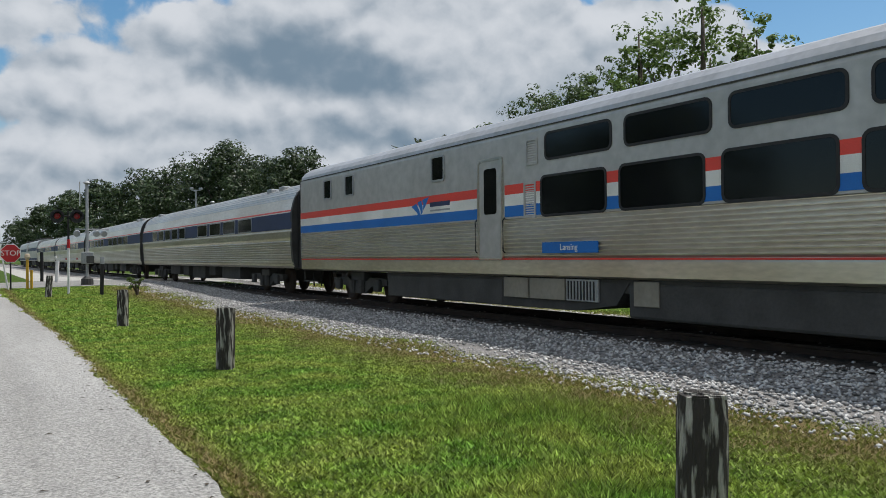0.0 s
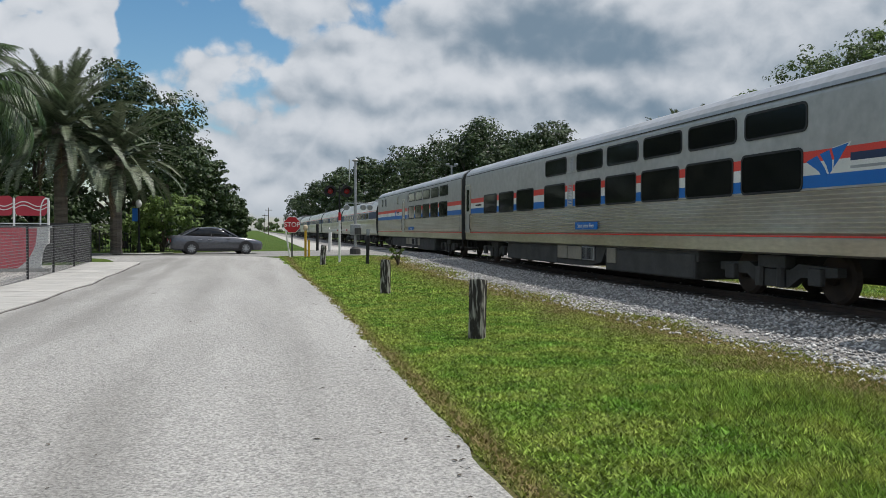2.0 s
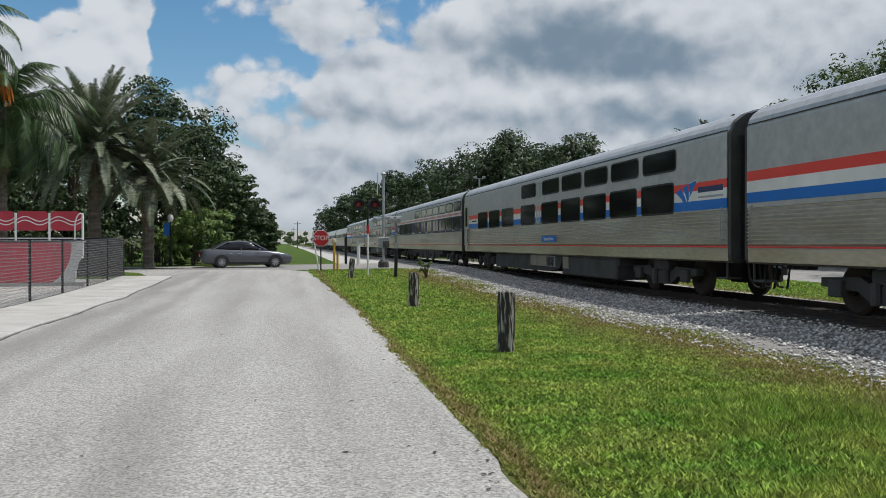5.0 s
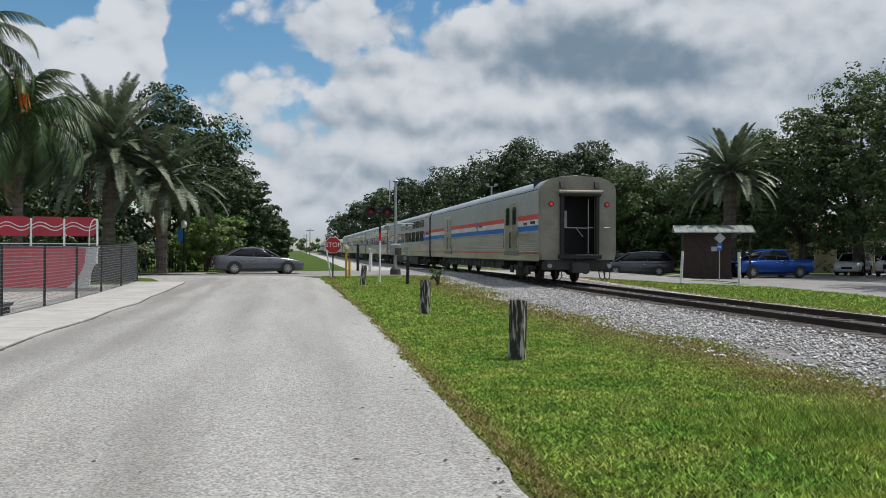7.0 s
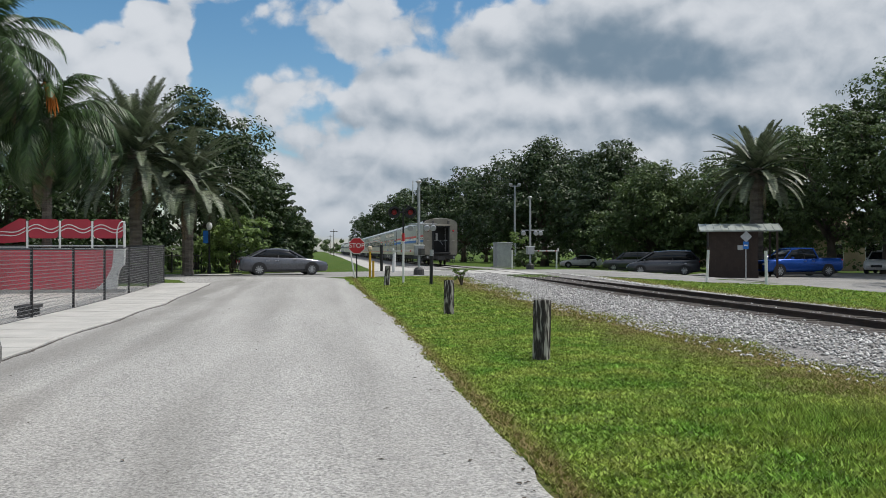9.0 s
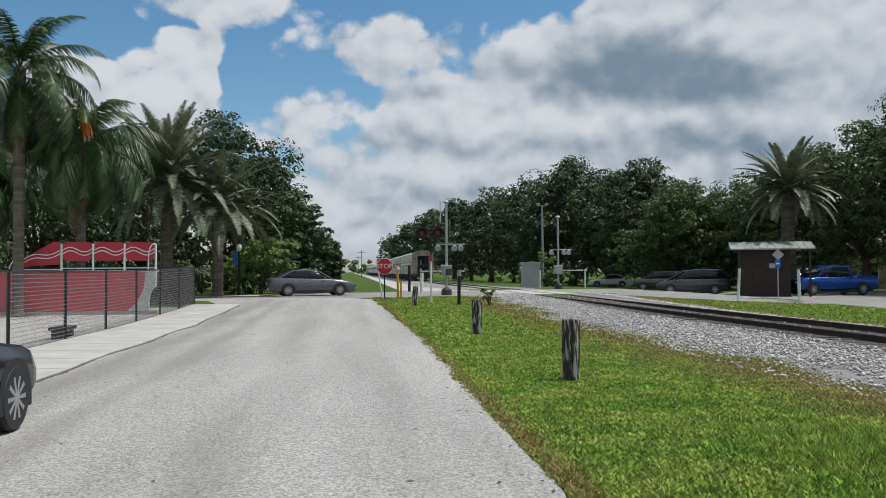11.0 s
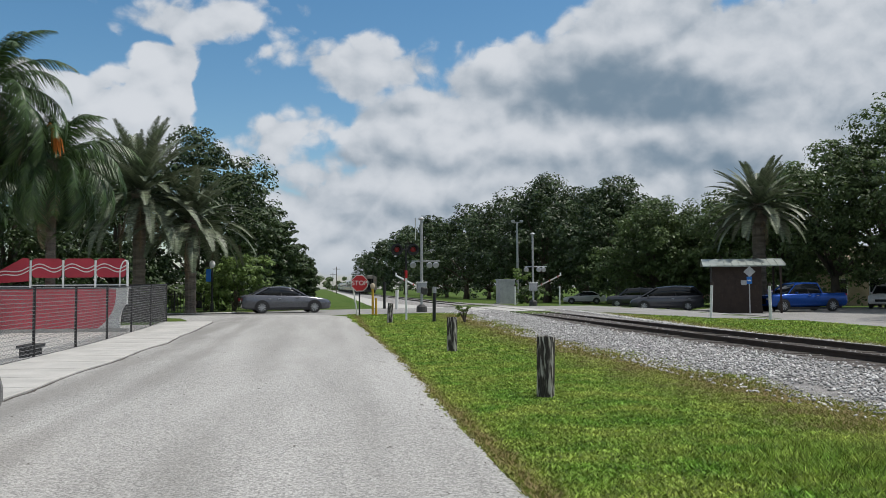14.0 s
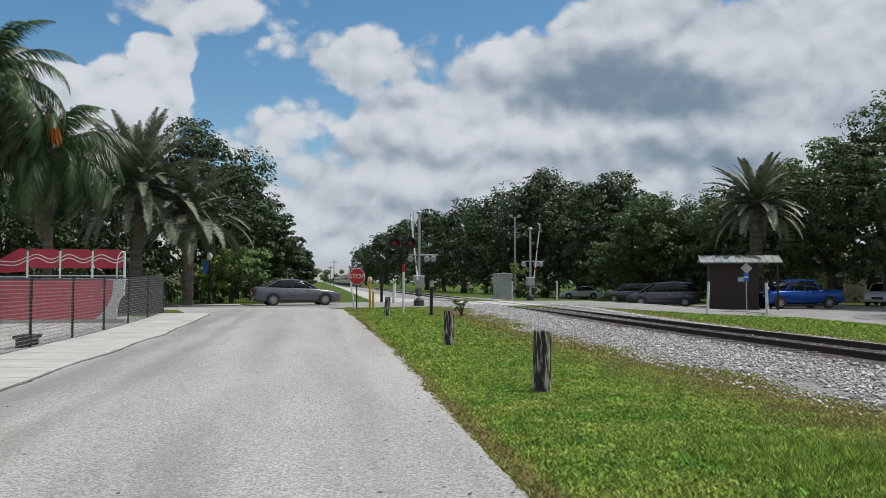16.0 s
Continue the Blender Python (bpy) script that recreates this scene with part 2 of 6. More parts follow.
M = dict(
    asphalt=material("pale_worn_asphalt", (0.365, 0.356, 0.335), 0.9, color2=(0.280, 0.272, 0.254), scale=0.55, fine=42, bump=1.0, grain=0.6, depth=0.02, stretch=(1.6, 0.20, 1), fine_even=True),
    asphalt_dark=material("street_asphalt", (0.26, 0.253, 0.238), 0.9, color2=(0.20, 0.194, 0.182), scale=0.5, fine=60, bump=0.5, grain=0.3),
    concrete=material("concrete", (0.44, 0.425, 0.395), 0.85, color2=(0.35, 0.34, 0.315), scale=1.2, fine=50, bump=0.3),
    grass=material("lawn", (0.045, 0.090, 0.014), 0.9, color2=(0.080, 0.112, 0.024), scale=0.45, fine=30, bump=0.9, depth=0.04, spec=0.1),
    blade=material("grass_blades", (0.146, 0.278, 0.037), 0.65, color2=(0.292, 0.355, 0.070), scale=1.3, fine=5, bump=0, island=0.65, grain=0.4, spec=0.2, sheer=0.22),
    dry=material("dry_grass", (0.22, 0.165, 0.085), 0.9, color2=(0.15, 0.14, 0.05), scale=1.6, fine=40, bump=0.8, spec=0.1),
    stone=material("ballast_stone", (0.49, 0.48, 0.463), 0.95, color2=(0.33, 0.322, 0.31), scale=3, fine=30, bump=0.4, island=0.55),
    dark_grit=material("dark_ballast", (0.060, 0.050, 0.043), 0.95, color2=(0.10, 0.088, 0.078), scale=5, fine=26, bump=1.0, depth=0.05),
    gravel=material("ballast_bed", (0.30, 0.285, 0.27), 0.95, color2=(0.20, 0.19, 0.18), scale=6, fine=26, bump=1.0, depth=0.06),
    rail=material("rusty_rail", (0.055, 0.036, 0.027), 0.8, color2=(0.032, 0.023, 0.019), scale=3, fine=60, bump=0.2),
    railtop=material("worn_rail_head", (0.075, 0.058, 0.048), 0.6, 0.4, scale=3, bump=0.05),
    tie=material("weathered_tie", (0.040, 0.032, 0.026), 0.9, color2=(0.070, 0.058, 0.047), scale=4, fine=40, bump=0.6, stretch=(0.3, 3, 3)),
    wood=material("weathered_post", (0.040, 0.034, 0.029), 0.92, color2=(0.40, 0.385, 0.34), scale=7, fine=30, bump=0.9, stretch=(3.2, 3.2, 0.5), thresh=(0.50, 0.60), depth=0.03),
    steel=material("stainless_steel", (0.66, 0.62, 0.55), 0.30, 0.85, color2=(0.52, 0.465, 0.385), scale=0.6, fine=8, bump=0.02, stretch=(1, 0.5, 2)),
    silver=material("silver_paint", (0.465, 0.460, 0.450), 0.42, 0.3, color2=(0.41, 0.403, 0.39), scale=0.5, fine=5, bump=0.0),
    roof=material("grey_roof_paint", (0.47, 0.48, 0.50), 0.45, 0.3, color2=(0.40, 0.405, 0.41), scale=0.7, fine=6, bump=0.02),
    tan=material("grimy_end_paint", (0.30, 0.275, 0.225), 0.6, 0.2, color2=(0.22, 0.20, 0.165), scale=1.5, fine=12, bump=0.05),
    skirt=material("dusty_underframe", (0.062, 0.061, 0.058), 0.8, color2=(0.040, 0.039, 0.037), scale=2, fine=20, bump=0.2),
    black=material("black_rubber", (0.020, 0.020, 0.021), 0.7, scale=5, fine=30, bump=0.1),
    iron=material("black_iron", (0.022, 0.022, 0.023), 0.5, 0.3, scale=5, fine=40, bump=0.1),
    tint=material("dark_tinted_glass", (0.008, 0.009, 0.010), 0.09, scale=1, bump=0, spec=0.28),
    red=material("red_stripe", (0.74, 0.062, 0.042), 0.45, color2=(0.66, 0.054, 0.036), scale=1, bump=0),
    white=material("white_stripe", (0.80, 0.79, 0.77), 0.45, color2=(0.62, 0.62, 0.60), scale=1, bump=0),
    blue=material("blue_stripe", (0.006, 0.150, 0.52), 0.5, color2=(0.005, 0.13, 0.47), scale=1, bump=0),
    navy=material("navy_band", (0.022, 0.040, 0.110), 0.6, scale=1, bump=0),
    bark=material("bark", (0.12, 0.095, 0.07), 0.95, color2=(0.06, 0.05, 0.04), scale=3, fine=18, bump=1.0, stretch=(1, 1, 0.4), depth=0.05),
    palmbark=material("palm_trunk", (0.17, 0.145, 0.115), 0.95, color2=(0.09, 0.075, 0.06), scale=2, fine=9, bump=1.0, stretch=(0.5, 0.5, 3), depth=0.06),
    leaf=material("oak_leaves", (0.108, 0.155, 0.055), 0.5, color2=(0.075, 0.112, 0.040), scale=0.35, fine=2, bump=0, island=0.5, spec=0.35, sheer=0.30),
    # darker copy of the oak leaves, shade of far and left oaks in its colour
    leaf_shaded=material("shaded_oak_leaves", (0.056, 0.088, 0.030), 0.5, color2=(0.036, 0.060, 0.021), scale=0.35, fine=2, bump=0, island=0.5, spec=0.35, sheer=0.14),
    leaf_light=material("bright_leaves", (0.155, 0.225, 0.060), 0.6, color2=(0.105, 0.165, 0.045), scale=0.5, fine=3, bump=0, island=0.45, spec=0.3, sheer=0.35),
    frond=material("palm_fronds", (0.088, 0.118, 0.060), 0.5, color2=(0.135, 0.155, 0.100), scale=0.8, fine=6, bump=0, island=0.45, spec=0.4, sheer=0.12),
    frond_queen=material("queen_palm_fronds", (0.060, 0.105, 0.030), 0.45, color2=(0.036, 0.070, 0.020), scale=0.8, fine=6, bump=0, island=0.5, spec=0.45, sheer=0.15),
    fruit=material("orange_fruit_stalk", (0.62, 0.20, 0.025), 0.7, color2=(0.45, 0.13, 0.02), scale=3, fine=20, bump=0, island=0.3),
    carglass=material("car_glass", (0.010, 0.012, 0.014), 0.06, scale=1, bump=0, spec=0.4),
    frond_dry=material("dry_fronds", (0.21, 0.15, 0.085), 0.8, color2=(0.14, 0.105, 0.065), scale=1, fine=6, bump=0, island=0.3),
    wire=material("dull_grey_wire", (0.19, 0.19, 0.19), 0.6, 0.2, scale=3, fine=30, bump=0),
    playred=material("painted_red_wall", (0.60, 0.075, 0.105), 0.7, color2=(0.52, 0.065, 0.09), scale=0.8, fine=20, bump=0.1),
    crimson=material("crimson_panel", (0.42, 0.024, 0.045), 0.5, color2=(0.36, 0.02, 0.038), scale=1, bump=0.05),
    whitepaint=material("white_paint", (0.72, 0.72, 0.70), 0.6, color2=(0.62, 0.62, 0.60), scale=2, fine=30, bump=0.1),
    zinc=material("galvanised_steel", (0.42, 0.43, 0.44), 0.5, 0.6, color2=(0.34, 0.35, 0.36), scale=3, fine=30, bump=0.1),
    stopred=material("sign_red", (0.55, 0.015, 0.020), 0.4, scale=2, bump=0),
    yellow=material("yellow_paint", (0.65, 0.38, 0.03), 0.6, scale=3, bump=0.1),
    lampred=material("red_signal_lens", (0.26, 0.012, 0.014), 0.3, emit=0.05, scale=20, bump=0),
    tailred=material("red_marker_lens", (0.75, 0.03, 0.04), 0.3, emit=0.35, scale=20, bump=0),
    brown=material("dark_brown_boards", (0.040, 0.026, 0.020), 0.8, scale=3, fine=40, bump=0.3, stretch=(1, 4, 1)),
    metalroof=material("pale_metal_roof", (0.34, 0.37, 0.34), 0.5, 0.4, scale=1, fine=20, bump=0.1),
    beige=material("beige_render", (0.50, 0.40, 0.29), 0.9, scale=1, fine=20, bump=0.1),
    shingle=material("roof_shingles", (0.30, 0.22, 0.16), 0.9, scale=2, fine=25, bump=0.4),
)


# ---- mesh helpers ----
def part(name, bm, mat, parent=None, label="", smooth=False):
    me = bpy.data.meshes.new(name)
    bmesh.ops.recalc_face_normals(bm, faces=bm.faces)
    bm.to_mesh(me)
    bm.free()
    if smooth:
        me.polygons.foreach_set("use_smooth", [True] * len(me.polygons))
    me.materials.append(M[mat])
    ob = new(name, me)
    ob.parent = parent
    return tagged(ob, label)


def thing(name, m, label, category, group="", kind=""):
    ob = new(name)
    ob.matrix_world = m
    return tagged(ob, label, category, group, kind)


def raw(name, verts, faces, mat, parent=None):
    me = bpy.data.meshes.new(name)
    me.from_pydata(verts, [], faces)
    me.materials.append(M[mat])
    ob = new(name, me)
    ob.parent = parent
    return ob


def box(bm, x0, x1, y0, y1, z0, z1, bevel=0.0):
    v = [bm.verts.new((x, y, z)) for x in (x0, x1) for y in (y0, y1) for z in (z0, z1)]
    fs = [bm.faces.new([v[i] for i in q]) for q in ((0, 1, 3, 2), (4, 6, 7, 5), (0, 4, 5, 1), (2, 3, 7, 6), (0, 2, 6, 4), (1, 5, 7, 3))]
    if bevel:
        es = list({e for f in fs for e in f.edges})
        bmesh.ops.bevel(bm, geom=es, offset=bevel, segments=2, affect="EDGES", profile=0.5)
    return bm


def loft(bm, rings, caps=True):
    """Skin over closed rings of the same number of points."""
    vs = [[bm.verts.new(p) for p in r] for r in rings]
    n = len(vs[0])
    for a, b in zip(vs, vs[1:]):
        for i in range(n):
            bm.faces.new((a[i], a[(i + 1) % n], b[(i + 1) % n], b[i]))
    if caps:
        bm.faces.new(vs[0]), bm.faces.new(vs[-1])
    return bm


def tube(bm, pts, radii, n=8):
    pts = [Vector(p) for p in pts]
    rings = []
    for i, p in enumerate(pts):
        d = (pts[min(i + 1, len(pts) - 1)] - pts[max(i - 1, 0)]).normalized()
        q = d.to_track_quat("Z", "Y")
        r = radii[i] if isinstance(radii, (list, tuple)) else radii
        rings.append([p + q @ Vector((r * math.cos(k * math.tau / n), r * math.sin(k * math.tau / n), 0)) for k in range(n)])
    return loft(bm, rings)


def rrect(a0, a1, b0, b1, r, n=4):
    out = []
    for cx, cy, s in ((a1 - r, b1 - r, 0), (a0 + r, b1 - r, 1), (a0 + r, b0 + r, 2), (a1 - r, b0 + r, 3)):
        for k in range(n + 1):
            a = (s + k / n) * math.pi / 2
            out.append((cx + r * math.cos(a), cy + r * math.sin(a)))
    return out


def plate(bm, poly, x0, x1):
    """A flat piece in the y-z plane with its outline, from x0 to x1."""
    return loft(bm, [[(x0, y, z) for y, z in poly], [(x1, y, z) for y, z in poly]])


def frame_ring(bm, outer, inner, x0, x1):
    o0, o1 = [bm.verts.new((x0, *p)) for p in outer], [bm.verts.new((x1, *p)) for p in outer]
    i0, i1 = [bm.verts.new((x0, *p)) for p in inner], [bm.verts.new((x1, *p)) for p in inner]
    n = len(outer)
    for k in range(n):
        j = (k + 1) % n
        for a, b in ((o0, o1), (o1, i1), (i1, i0), (i0, o0)):
            bm.faces.new((a[k], a[j], b[j], b[k]))
    return bm


def lettering(text, size, m, mat, parent, name="lettering", depth=0.004):
    cu = bpy.data.curves.new(name, "FONT")
    cu.body, cu.size, cu.extrude, cu.align_x, cu.align_y = text, size, depth, "CENTER", "CENTER"
    tmp = bpy.data.objects.new(name, cu)
    me = bpy.data.meshes.new_from_object(tmp)
    bpy.data.objects.remove(tmp)
    me.materials.clear()
    me.materials.append(M[mat])
    ob = new(name, me)
    ob.parent = parent
    ob.matrix_local = m
    return ob


def worn_bands(m, bands, dry, along=1.0):
    """Mixes dry, trodden colour into a lawn along strips of the plan (centre x, half width)."""
    nt = m.node_tree
    N, L = nt.nodes.new, nt.links.new
    b = nt.nodes["Principled BSDF"]
    src = b.inputs["Base Color"].links[0].from_socket
    co = N("ShaderNodeTexCoord")
    sp = N("ShaderNodeSeparateXYZ")
    L(co.outputs["Object"], sp.inputs[0])
    nz = N("ShaderNodeTexNoise")
    nz.inputs["Scale"].default_value, nz.inputs["Detail"].default_value = 1.3, 6
    st = N("ShaderNodeMapping")
    st.inputs["Scale"].default_value = (1.0, along, 1.0)
    L(co.outputs["Object"], st.inputs[0])
    L(st.outputs[0], nz.inputs[0])
    total = None
    for cx, half, amount in bands:
        d = N("ShaderNodeMath")
        d.operation = "SUBTRACT"
        L(sp.outputs[0], d.inputs[0])
        d.inputs[1].default_value = cx
        a = N("ShaderNodeMath")
        a.operation = "ABSOLUTE"
        L(d.outputs[0], a.inputs[0])
        s = N("ShaderNodeMath")
        s.operation = "MULTIPLY_ADD"
        L(nz.outputs[0], s.inputs[0])
        s.inputs[1].default_value = half * 3.2
        L(a.outputs[0], s.inputs[2])
        r = N("ShaderNodeMapRange")
        r.inputs["From Min"].default_value, r.inputs["From Max"].default_value = half * 2.9, half * 1.7
        r.inputs["To Max"].default_value = amount
        L(s.outputs[0], r.inputs["Value"])
        if total is None:
            total = r.outputs[0]
        else:
            mxm = N("ShaderNodeMath")
            mxm.operation = "MAXIMUM"
            L(total, mxm.inputs[0]), L(r.outputs[0], mxm.inputs[1])
            total = mxm.outputs[0]
    near = N("ShaderNodeMapRange")
    near.inputs["From Min"].default_value, near.inputs["From Max"].default_value = 41.0, 38.0
    L(sp.outputs[1], near.inputs["Value"])
    both = N("ShaderNodeMath")
    both.operation = "MULTIPLY"
    L(total, both.inputs[0]), L(near.outputs[0], both.inputs[1])
    mx = N("ShaderNodeMix")
    mx.data_type = "RGBA"
    L(both.outputs[0], mx.inputs[0]), L(src, mx.inputs[6])
    mx.inputs[7].default_value = (*dry, 1)
    L(mx.outputs[2], b.inputs["Base Color"])


BANDS = ((6.2, 1.15, 0.95), (1.62, 0.20, 0.95), (13.8, 0.9, 0.9))
worn_bands(M["grass"], BANDS, (0.17, 0.125, 0.062))
worn_bands(M["blade"], BANDS, (0.26, 0.19, 0.085))
# grimy wheel tracks and gutter line on the lane
worn_bands(M["asphalt"], ((-4.0, 0.55, 0.60), (-2.9, 0.30, 0.42), (-1.15, 0.34, 0.26), (0.55, 0.25, 0.18)), (0.165, 0.157, 0.142), 0.22)


# ---- ground, roads, railway ----
RAIL_Z, TRACK_X = 0.27, 10.8


def gz(y, x=0.0):
    """Height of the ground: it climbs gently to the level crossing, falls away behind it and lies lower by the parked cars."""
    u = min(max((y - 22) / 20.0, 0.0), 1.0)
    v = min(max((y - 56) / 25.0, 0.0), 1.0)
    w = min(max((x - 19) / 5.0, 0.0), 1.0)
    return 0.25 * u * u * (3 - 2 * u) - 0.20 * v * v * (3 - 2 * v) - 0.45 * w * w * (3 - 2 * w)


def road_edge(y):
    """The ragged border of the lane towards the grass."""
    line = float(np.interp(y, (-5, 5, 11, 15, 22, 29, 36), (1.30, 1.47, 1.59, 1.67, 1.70, 1.55, 1.30)))
    return line + 0.09 * noise.noise((y * 0.9, 0, 0)) + 0.09 * noise.noise((y * 4, 3, 0)) + 0.04 * noise.noise((y * 13, 6, 0))


def curb_edge(y):
    return -4.45 + 0.12 * noise.noise((y * 0.35, 7, 0)) + 0.05 * noise.noise((y * 2.1, 9, 0))


def build_ground():
    g = [-2500, -600, -150, -60, -30, -10, 0, 10, 19, 20, 21, 22, 23, 24, 40, 80, 160, 400, 1000, 2500]
    gy = [-2500, -600, -150, -60, -20, 0, 10, 20] + list(range(22, 84, 2)) + [90, 120, 200, 400, 1000, 2500]
    verts = [(x, y, gz(y, x)) for y in gy for x in g]
    n = len(g)
    faces = [(j * n + i, j * n + i + 1, (j + 1) * n + i + 1, (j + 1) * n + i) for j in range(len(gy) - 1) for i in range(n - 1)]
    tagged(raw("ground", verts, faces, "grass"), "flat mown lawn with worn dry patches", "lawn", kind="structure")

    def strip(name, left, right, ys, z, mat, label, cat):
        vs, fs = [], []
        for y in ys:
            vs += [(left(y), y, gz(y) + z), (right(y), y, gz(y) + z), (left(y), y, gz(y) + z - 0.05), (right(y), y, gz(y) + z - 0.05)]
        for i in range(len(ys) - 1):
            a, b = i * 4, i * 4 + 4
            fs += [(a, a + 1, b + 1, b), (a + 1, a + 3, b + 3, b + 1), (a + 2, a, b, b + 2)]
        return tagged(raw(name, vs, fs, mat), label, cat, kind="structure")

    ys = [-25 + 0.25 * i for i in range(270)]

    def right(y):
        return road_edge(y) - (0 if y < 37.0 else (y - 37.0) ** 2 * 0.10)

    strip("road", lambda y: curb_edge(y) - (0 if y < 33 else (y - 33) ** 2 * 0.22), right, [y for y in ys if y <= 41.0], 0.012, "asphalt",
          "pale worn asphalt lane with a ragged edge", "road")

    def sheet(name, near, far, mat, z, label, cat, steps=12):
        """A surface between two polylines of the plan, laid on the ground."""
        def along(pl, u):
            u *= len(pl) - 1
            i = min(int(u), len(pl) - 2)
            f = u - i
            return pl[i][0] + (pl[i + 1][0] - pl[i][0]) * f, pl[i][1] + (pl[i + 1][1] - pl[i][1]) * f
        nu = (len(near) - 1) * 4
        vs, fs = [], []
        for i in range(nu + 1):
            p, q = along(near, i / nu), along(far, i / nu)
            for j in range(steps + 1):
                x, y = p[0] + (q[0] - p[0]) * j / steps, p[1] + (q[1] - p[1]) * j / steps
                vs.append((x, y, gz(y, x) + z))
        w = steps + 1
        for i in range(nu):
            for j in range(steps):
                fs.append((i * w + j, (i + 1) * w + j, (i + 1) * w + j + 1, i * w + j + 1))
        return tagged(raw(name, vs, fs, mat), label, cat, kind="structure")

    sheet("road_crossing", [(-90, 6), (-30, 32.0), (-12, 37.5), (-5.5, 39.0), (-1, 40.2), (2.2, 40.8), (4.0, 41.6), (8.5, 43.0), (14, 44.0), (20, 41), (40, 44), (90, 60)],
          [(-90, 20), (-30, 46.0), (-12, 47.0), (-5.5, 47.5), (-1, 50.0), (2.2, 51.0), (4.0, 51.8), (8.5, 53.5), (14, 54.5), (20, 54), (40, 57), (90, 73)], "asphalt_dark", 0.006,
          "pale asphalt street over the railway crossing", "road")
    sheet("road_far_side", [(13.6, 42), (16.4, 34), (20.9, 28.5), (30, 18), (45, 0)], [(22, 50), (27, 44.5), (32, 38.5), (42, 27), (58, 8)], "asphalt_dark", 0.010,
          "pale asphalt street beside the parked cars", "road")
    sheet("parking_area", [(22, 50), (32, 38.5), (58, 8)], [(32, 62), (48, 52), (80, 26)], "asphalt_dark", 0.004, "asphalt parking area under the trees", "parking")
    sheet("path", [(3.4, 52), (4.2, 80), (5.2, 200), (6, 500)], [(8.0, 52), (8.0, 80), (8.2, 200), (8.5, 500)], "concrete", 0.012, "pale gravel way beside the line", "path")
    sheet("pavement_far", [(-30, 41.0), (-12, 42.6), (-7.5, 43.2), (-4.2, 44.2)], [(-30, 43.5), (-12, 45.0), (-7.5, 45.6), (-4.2, 46.2)], "concrete", 0.05, "far concrete pavement along the street", "pavement")
    sheet("verge", [(-30, 43.5), (-12, 45.0), (-7.5, 45.6), (-4.2, 46.2), (-1.4, 50)], [(-30, 62), (-12, 62), (-7.5, 62), (-4.2, 62), (-2.0, 62)], "grass", 0.04, "shaded grass verge under the trees", "lawn")
    sheet("corner_grass", [(-9.5, 36.2), (-7, 35.0), (-5.6, 35.6)], [(-9.5, 38.5), (-7, 38.6), (-6.3, 38.0)], "grass", 0.03, "small grass patch at the corner", "lawn", 4)
    # earthy joint between lane and pavement
    strip("joint", lambda y: curb_edge(y) - 0.01, lambda y: curb_edge(y) + 0.035 + 0.05 * abs(noise.noise((y * 1.7, 4, 4))), [y for y in ys if 10 < y < 35], 0.016, "dark_grit",
          "dark earthy joint between lane and pavement", "joint")
    # pavement of separate slabs
    pave = thing("pavement", Matrix(), "concrete pavement with joints beside the fence", "pavement", kind="structure")
    y = 10.4
    while y < 34.5:
        y1 = y + 1.52
        bm = bmesh.new()
        sec = []
        for yy in (y + 0.012, y1 - 0.012):
            sec.append([(x, yy, gz(yy) + z) for x, z in ((-6.5, -0.03), (-6.5, 0.07), (curb_edge(yy) - 0.02, 0.055), (curb_edge(yy), 0.035), (curb_edge(yy), -0.03))])
        loft(bm, sec)
        ob = part("slab", bm, "concrete", pave)
        y = y1
    sheet("yard_paving", [(-20, 6), (-20, 32)], [(-6.52, 6), (-6.52, 33.6)], "concrete", 0.02, "pale concrete yard behind the fence", "paving")


